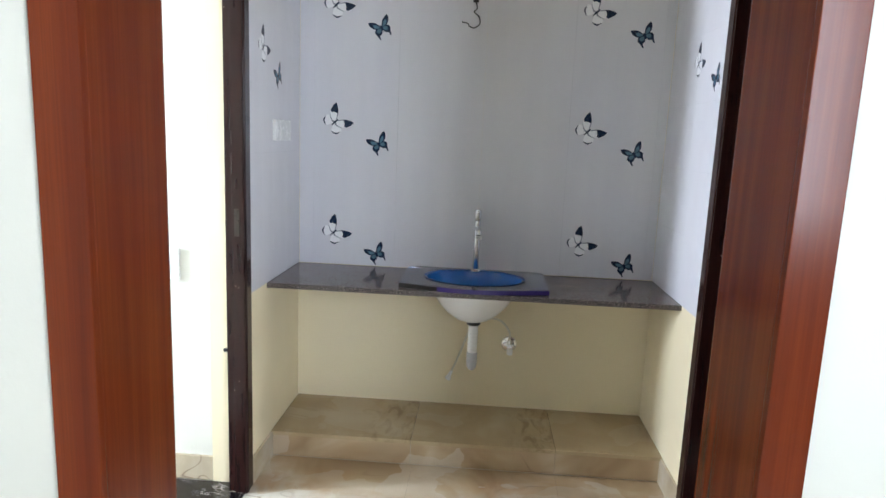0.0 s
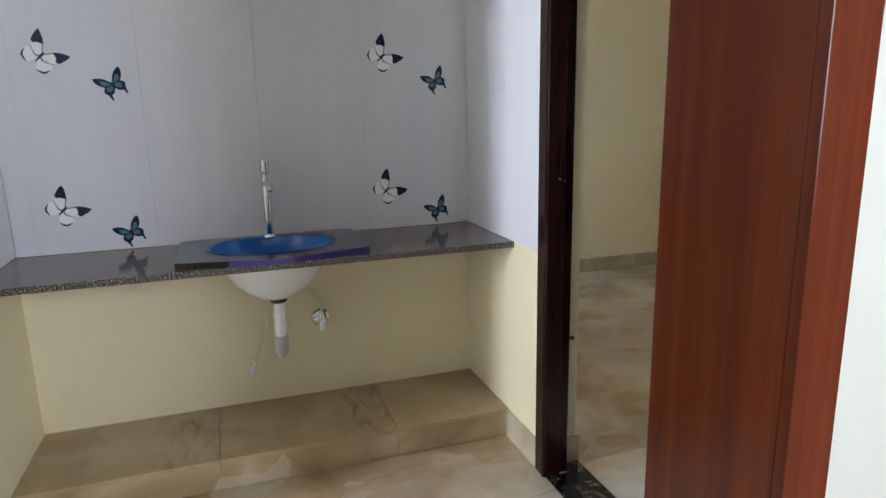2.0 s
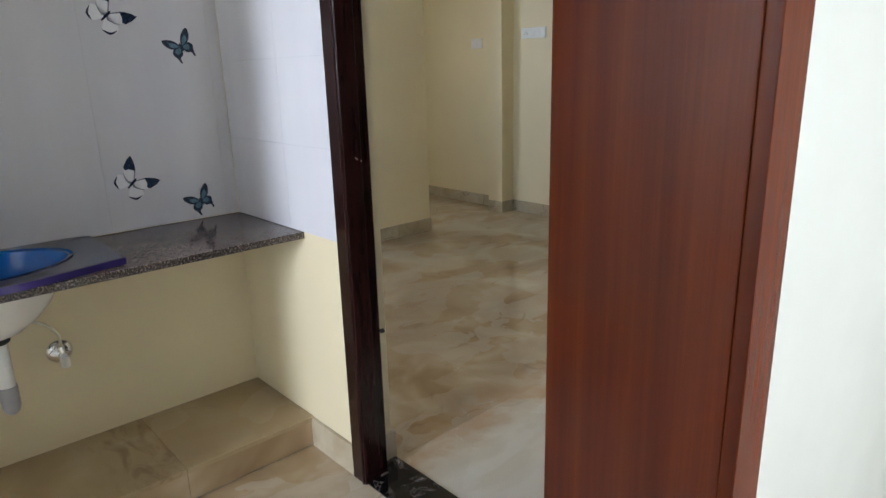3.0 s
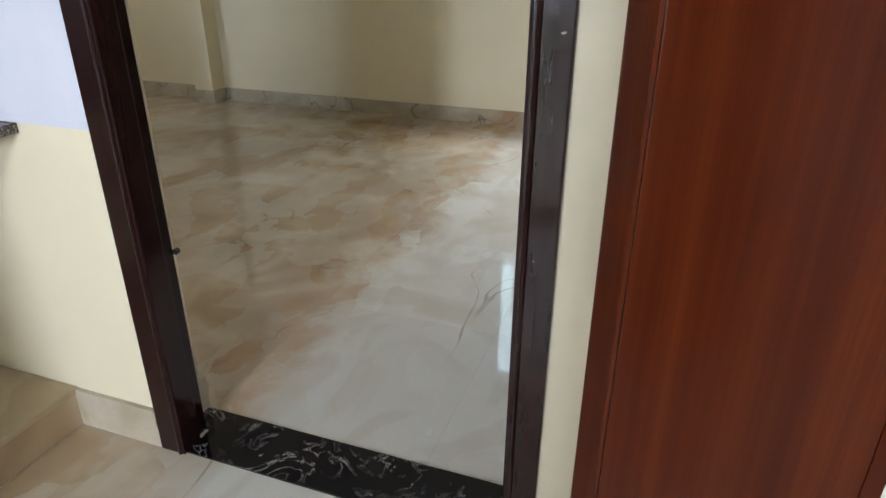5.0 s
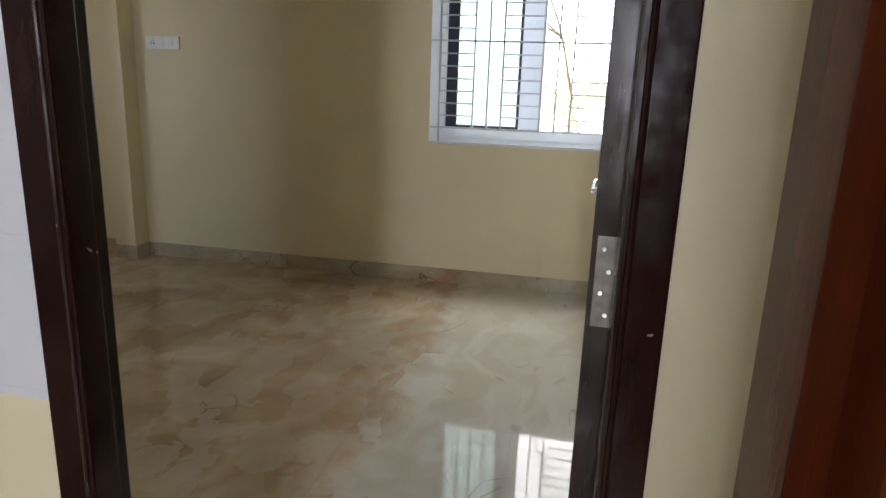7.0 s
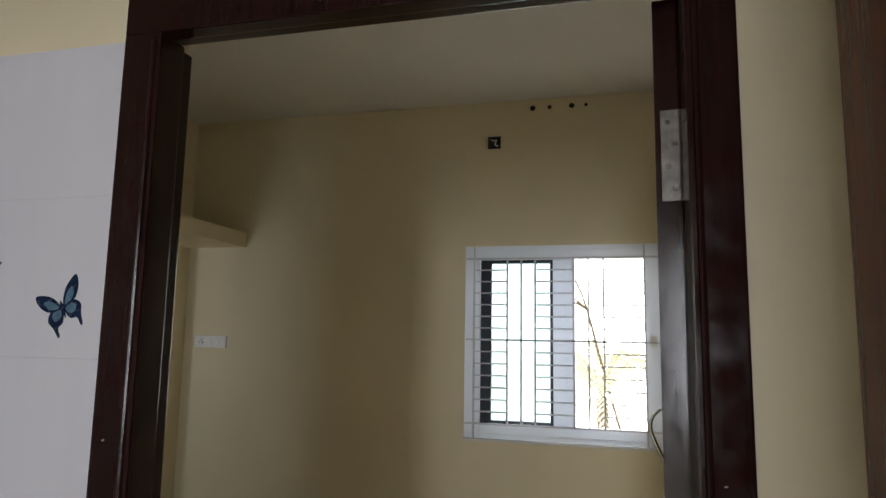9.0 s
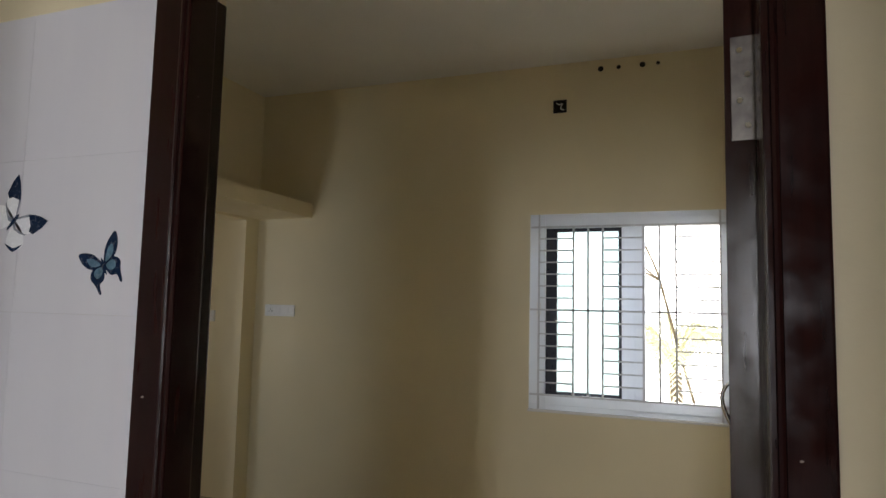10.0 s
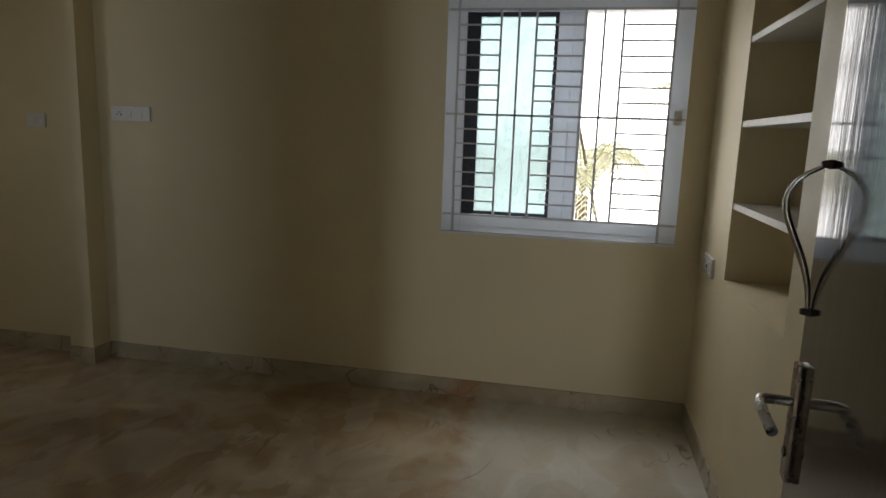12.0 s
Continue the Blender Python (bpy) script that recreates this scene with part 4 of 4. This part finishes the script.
# ---- bedroom window ----
def window():
    w = empty("window_1", (BX, (W0 + W1) / 2, Z0), "white sliding window with a white iron grille", "window", kind="structure")
    x0, x1 = BX - 0.012, BX + 0.07
    f = part("window_frame", boxes((x0, W0, Z0, x1, W0 + 0.085, Z1), (x0, W1 - 0.1, Z0, x1, W1, Z1), (x0, W0 + 0.085, Z0, x1, W1 - 0.1, Z0 + 0.09), (x0, W0 + 0.085, Z1 - 0.09, x1, W1 - 0.1, Z1), bevel=0.003), WHITE_PVC, w)
    part("track", boxes((x0 - 0.004, W0 + 0.01, Z0 + 0.025, x0 - 0.0002, W1 - 0.01, Z0 + 0.033), (x0 - 0.004, W0 + 0.01, Z1 - 0.033, x0 - 0.0002, W1 - 0.01, Z1 - 0.025)), WHITE_PVC, f)
    zi0, zi1 = Z0 + 0.09, Z1 - 0.09
    # sliding sash over the northern half
    s = part("sash", boxes((x0 + 0.022, 2.185, zi0, x0 + 0.055, 2.2575, zi1), (x0 + 0.004, 2.118, zi0, x0 + 0.04, 2.1845, zi1), bevel=0.003), WHITE_PVC, w, "white meeting stile of the sliding sash")
    part("gasket", boxes((x0 + 0.03, 2.655, zi0, x0 + 0.062, 2.735, zi1), (x0 + 0.03, 2.258, zi0, x0 + 0.06, 2.276, zi1), (x0 + 0.03, 2.276, zi0, x0 + 0.06, 2.655, zi0 + 0.022), (x0 + 0.03, 2.276, zi1 - 0.022, x0 + 0.06, 2.655, zi1)), BLACK_FRAME, s, "dark sash edge")
    g = part("pane", boxes((x0 + 0.042, 2.277, zi0 + 0.022, x0 + 0.047, 2.654, zi1 - 0.022)), FROSTED, s, "frosted greenish glass pane")
    g.visible_shadow = False
    part("latch", boxes((x0 - 0.012, W1 - 0.075, 1.53, x0 - 0.0005, W1 - 0.05, 1.61), bevel=0.003), WHITE_PLASTIC, w)
    part("latch", boxes((x0 - 0.006, W0 + 0.02, 1.54, x0 - 0.0005, W0 + 0.06, 1.61), bevel=0.002), WHITE_PLASTIC, w)
    part("window_sill", boxes((BX - 0.02, W0 - 0.005, Z0 - 0.016, BX + 0.19, W1 + 0.005, Z0 - 0.0005), bevel=0.002), CERAMIC, w)
    # iron grille on the room side
    gr = empty("window_grille", (BX, (W0 + W1) / 2, zi0), "white painted iron window grille", "window grille")
    xg = x0 - 0.011
    r = 0.0055
    zt, zb, zm = 2.09, 1.038, 1.566
    def bar(a, b, name):
        part(name, boxes((xg - r, min(a[0], b[0]) - r, min(a[1], b[1]) - r, xg + r, max(a[0], b[0]) + r, max(a[1], b[1]) + r)), GRILLE, gr)
    cols = [2.762, 2.545, 2.455, 2.366, 2.128, 2.035, 1.943, 1.698]
    for y in cols:
        lo, hi = (Z0 + 0.01, Z1 - 0.01) if y in (cols[0], cols[-1]) else (zb, zt)
        bar((y, lo), (y, hi), "upright")
    for z in (zb, zm, zt):
        bar((W0 + 0.01, z), (W1 - 0.015, z), "rail")
    r = 0.0042
    for a, b in ((2.762, 2.545), (2.366, 2.128), (1.943, 1.698)):
        for z in [zb + (zm - zb) * k / 7 for k in range(1, 7)] + [zm + (zt - zm) * k / 7 for k in range(1, 7)]:
            bar((a, z), (b, z), "crossbar")
    r = 0.0055


window()


# ---- outside the window ----
# glowing sheet, carried down below the sill to light the bedroom ceiling
bm = bmesh.new()
vs = [bm.verts.new(p) for p in ((14, -16, -3.2), (14, 20, -3.2), (14, 20, 12), (14, -16, 12))]
bm.faces.new(vs)
solid("backdrop", bm, HAZE, "bright hazy sky beyond the window", "sky", "structure")


def palm(at, height, fronds, seed, reach=1.0, steep=1.0):
    rnd = random.Random(seed)
    p = empty("palm_tree", at, "palm tree with pale green fronds outside the window", "tree")
    x, y, z = at
    top = (x + 0.12, y + 0.1, z + height)
    bm = bmesh.new()
    tube(bm, smooth_path([(x, y, z), (x + 0.04, y + 0.02, z + height * 0.5), top], 6), [0.13 - 0.05 * i / 12 for i in range(13)], 12)
    part("trunk", bm, BARK, p, smooth=True)
    for i in range(fronds):
        a = 2 * math.pi * i / fronds + rnd.uniform(-0.25, 0.25)
        L = rnd.uniform(1.3, 1.8) * reach
        rise = rnd.uniform(0.1, 0.7) + (steep - 1) * rnd.uniform(0.9, 1.3)
        spine = [Vector(top) + Vector((math.cos(a) * L * u, math.sin(a) * L * u, rise * u * 1.6 - (rise + 0.9) * u * u)) for u in [k / 14 for k in range(15)]]
        bm = bmesh.new()
        tube(bm, spine, [0.016 * (1 - k / 16) for k in range(15)], 5)
        for k in range(2, 15):
            d = (spine[k] - spine[k - 1]).normalized()
            side = d.cross(Vector((0, 0, 1))).normalized()
            for h in (0.0, 0.5):
                c = spine[k - 1].lerp(spine[k], h)
                for s in (-1, 1):
                    l = 0.42 * math.sin(math.pi * min(1, (k + h) / 15 * 0.8 + 0.15)) * rnd.uniform(0.8, 1.1)
                    tip = c + side * s * l * 0.8 + d * l * 0.5 - Vector((0, 0, l * rnd.uniform(0.25, 0.6)))
                    w = d * 0.014
                    bm.faces.new([bm.verts.new(q) for q in (c - w, c + w, c.lerp(tip, 0.6) + w * 0.9, tip)])
        part("frond", bm, PALM, p)
    return p


palm((8.2, 3.2, -3.2), 4.5, 11, 4)
palm((8.9, 1.95, -3.2), 4.0, 13, 21, 0.62, 1.9)
palm((10.5, 0.2, -3.2), 5.6, 12, 9)


def bare_tree(at, seed):
    rnd = random.Random(seed)
    t = empty("bare_tree", at, "thin tree with sparse grey branches outside the window", "tree")
    bm = bmesh.new()
    stack = [(Vector(at), Vector((0.02, -0.05, 1)).normalized(), 5.3, 0.032, 0)]
    leaves = bmesh.new()
    while stack:
        p, d, L, r, lev = stack.pop()
        pts = [p]
        for k in range(5):
            d = (d + Vector((rnd.uniform(-.16, .16), rnd.uniform(-.16, .16), rnd.uniform(-.05, .12)))).normalized()
            pts.append(pts[-1] + d * L / 5)
        tube(bm, pts, [r * (1 - 0.09 * k) for k in range(6)], 6)
        if lev < 3:
            for _ in range(3):
                q = (d + Vector((rnd.uniform(-.8, .8), rnd.uniform(-.9, .9), rnd.uniform(-.6, .5)))).normalized()
                stack.append((pts[rnd.choice((3, 4, 5))], q, (2.2 if lev == 0 else L) * rnd.uniform(0.5, 0.75), r * 0.52, lev + 1))
        else:
            for _ in range(7):
                c = pts[rnd.randint(1, 5)] + Vector((rnd.uniform(-.12, .12), rnd.uniform(-.12, .12), rnd.uniform(-.12, .12)))
                u = Vector((rnd.uniform(-1, 1), rnd.uniform(-1, 1), rnd.uniform(-1, 1))).normalized() * 0.05
                v = u.orthogonal().normalized() * 0.02
                leaves.faces.new([leaves.verts.new(q) for q in (c - u, c + v, c + u, c - v)])
    part("trunk", bm, BARK, t, smooth=True)
    part("crown", leaves, PALM, t)


bare_tree((9.6, 1.62, -3.2), 3)


# ---- skirting and floor tiles ----
def skirting(name, p, q, side, top=0.098, t=0.011):
    """Skirting pieces along a wall from p to q; side is the room's side (x or y step)."""
    ob = empty(name, (p[0], p[1], 0), "beige marble-look tile skirting along the wall", "skirting", kind="structure")
    d = Vector((q[0] - p[0], q[1] - p[1]))
    L = d.length
    d /= L
    n = max(1, math.ceil(L / 0.6 - 0.05))
    for i in range(n):
        a, b = i * 0.6, min((i + 1) * 0.6, L)
        A, B = Vector(p) + d * (a + 0.0006), Vector(p) + d * (b - 0.0006)
        C = B + Vector(side) * t
        part("skirting_tile", boxes((min(A.x, C.x), min(A.y, C.y), 0.0005, max(A.x, C.x), max(A.y, C.y), top), bevel=0.0012), SKIRT, ob)


skirting("baseboard", (BX, 1.492), (BX, BN), (-1, 0))
skirting("baseboard", (4.07, BN), (4.07, 5.1), (-1, 0))
skirting("baseboard", (4.06, BN), (BX - 0.011, BN), (0, -1))
skirting("baseboard", (1.76, BS), (BX, BS), (0, 1))
skirting("baseboard", (1.05, BN), (1.158, BN), (0, -1))
skirting("baseboard", (2.062, BN), (3.22, BN), (0, -1))
skirting("baseboard", (3.22, BN - 0.011), (3.22, 5.1), (1, 0))
skirting("baseboard", (BX, 5.1), (BX, 6.3), (-1, 0))
skirting("baseboard", (2.35, 6.3), (BX - 0.011, 6.3), (0, -1))
skirting("baseboard", (XR, DN), (XR, 4.45), (1, 0))
skirting("baseboard", (XE + 0.084, DN), (XR + 0.011, DN), (0, -1))
skirting("baseboard", (XE, DN), (XE, 2.884), (-1, 0), 0.108)
skirting("baseboard", (XW, DN), (XW, 2.884), (1, 0), 0.108)
skirting("baseboard", (-3.3, 2.66), (XW - 0.152, 2.66), (0, -1), 0.1)
skirting("baseboard", (0.645, CH + 0.015), (1.6, CH + 0.015), (0, -1), 0.1)
skirting("baseboard", (-1.3, CH + 0.015), (-0.632, CH + 0.015), (0, -1), 0.1)
skirting("baseboard", (XE, CW + 0.001), (XE, DS), (-1, 0), 0.1)


def lay(x0, x1, y0, y1, ox, oy):
    """Floor tiles of 0.6 m over a rectangle, from the joint lines ox, oy."""
    cache = {}
    ix = math.floor((x0 - ox) / 0.6)
    while ox + ix * 0.6 < x1 - 0.001:
        iy = math.floor((y0 - oy) / 0.6)
        while oy + iy * 0.6 < y1 - 0.001:
            bx, by = ox + ix * 0.6, oy + iy * 0.6
            r = (max(x0, bx) - bx, max(y0, by) - by, min(x1, bx + 0.6) - bx, min(y1, by + 0.6) - by)
            key = tuple(round(v, 4) for v in r)
            if key[2] - key[0] > 0.01 and key[3] - key[1] > 0.01:
                if key not in cache:
                    cache[key] = finish(boxes((r[0] + 0.0003, r[1] + 0.0003, -0.0035, r[2] - 0.0003, r[3] - 0.0003, 0.0), bevel=0.0002), "floor_tile", FLOOR_TILE)
                t = new("floor_tile", cache[key])
                t.parent = floor
                t.location = (bx, by, 0)
            iy += 1
        ix += 1


lay(XW - 0.15, XE - 0.004, CH, 2.895, -0.145, 2.285)
lay(-1.3, 1.6, -3.0, CH, -0.145, 2.285)
lay(XR, BX, BS, BN, 1.05, 2.02)
lay(2.35, BX, BN, 6.3, 1.05, 2.02)
lay(-0.95, XR, 4.1, 5.1, 1.05, 2.02)
lay(-3.35, XW - 0.3, 1.54, 2.66, -0.145, 2.285)
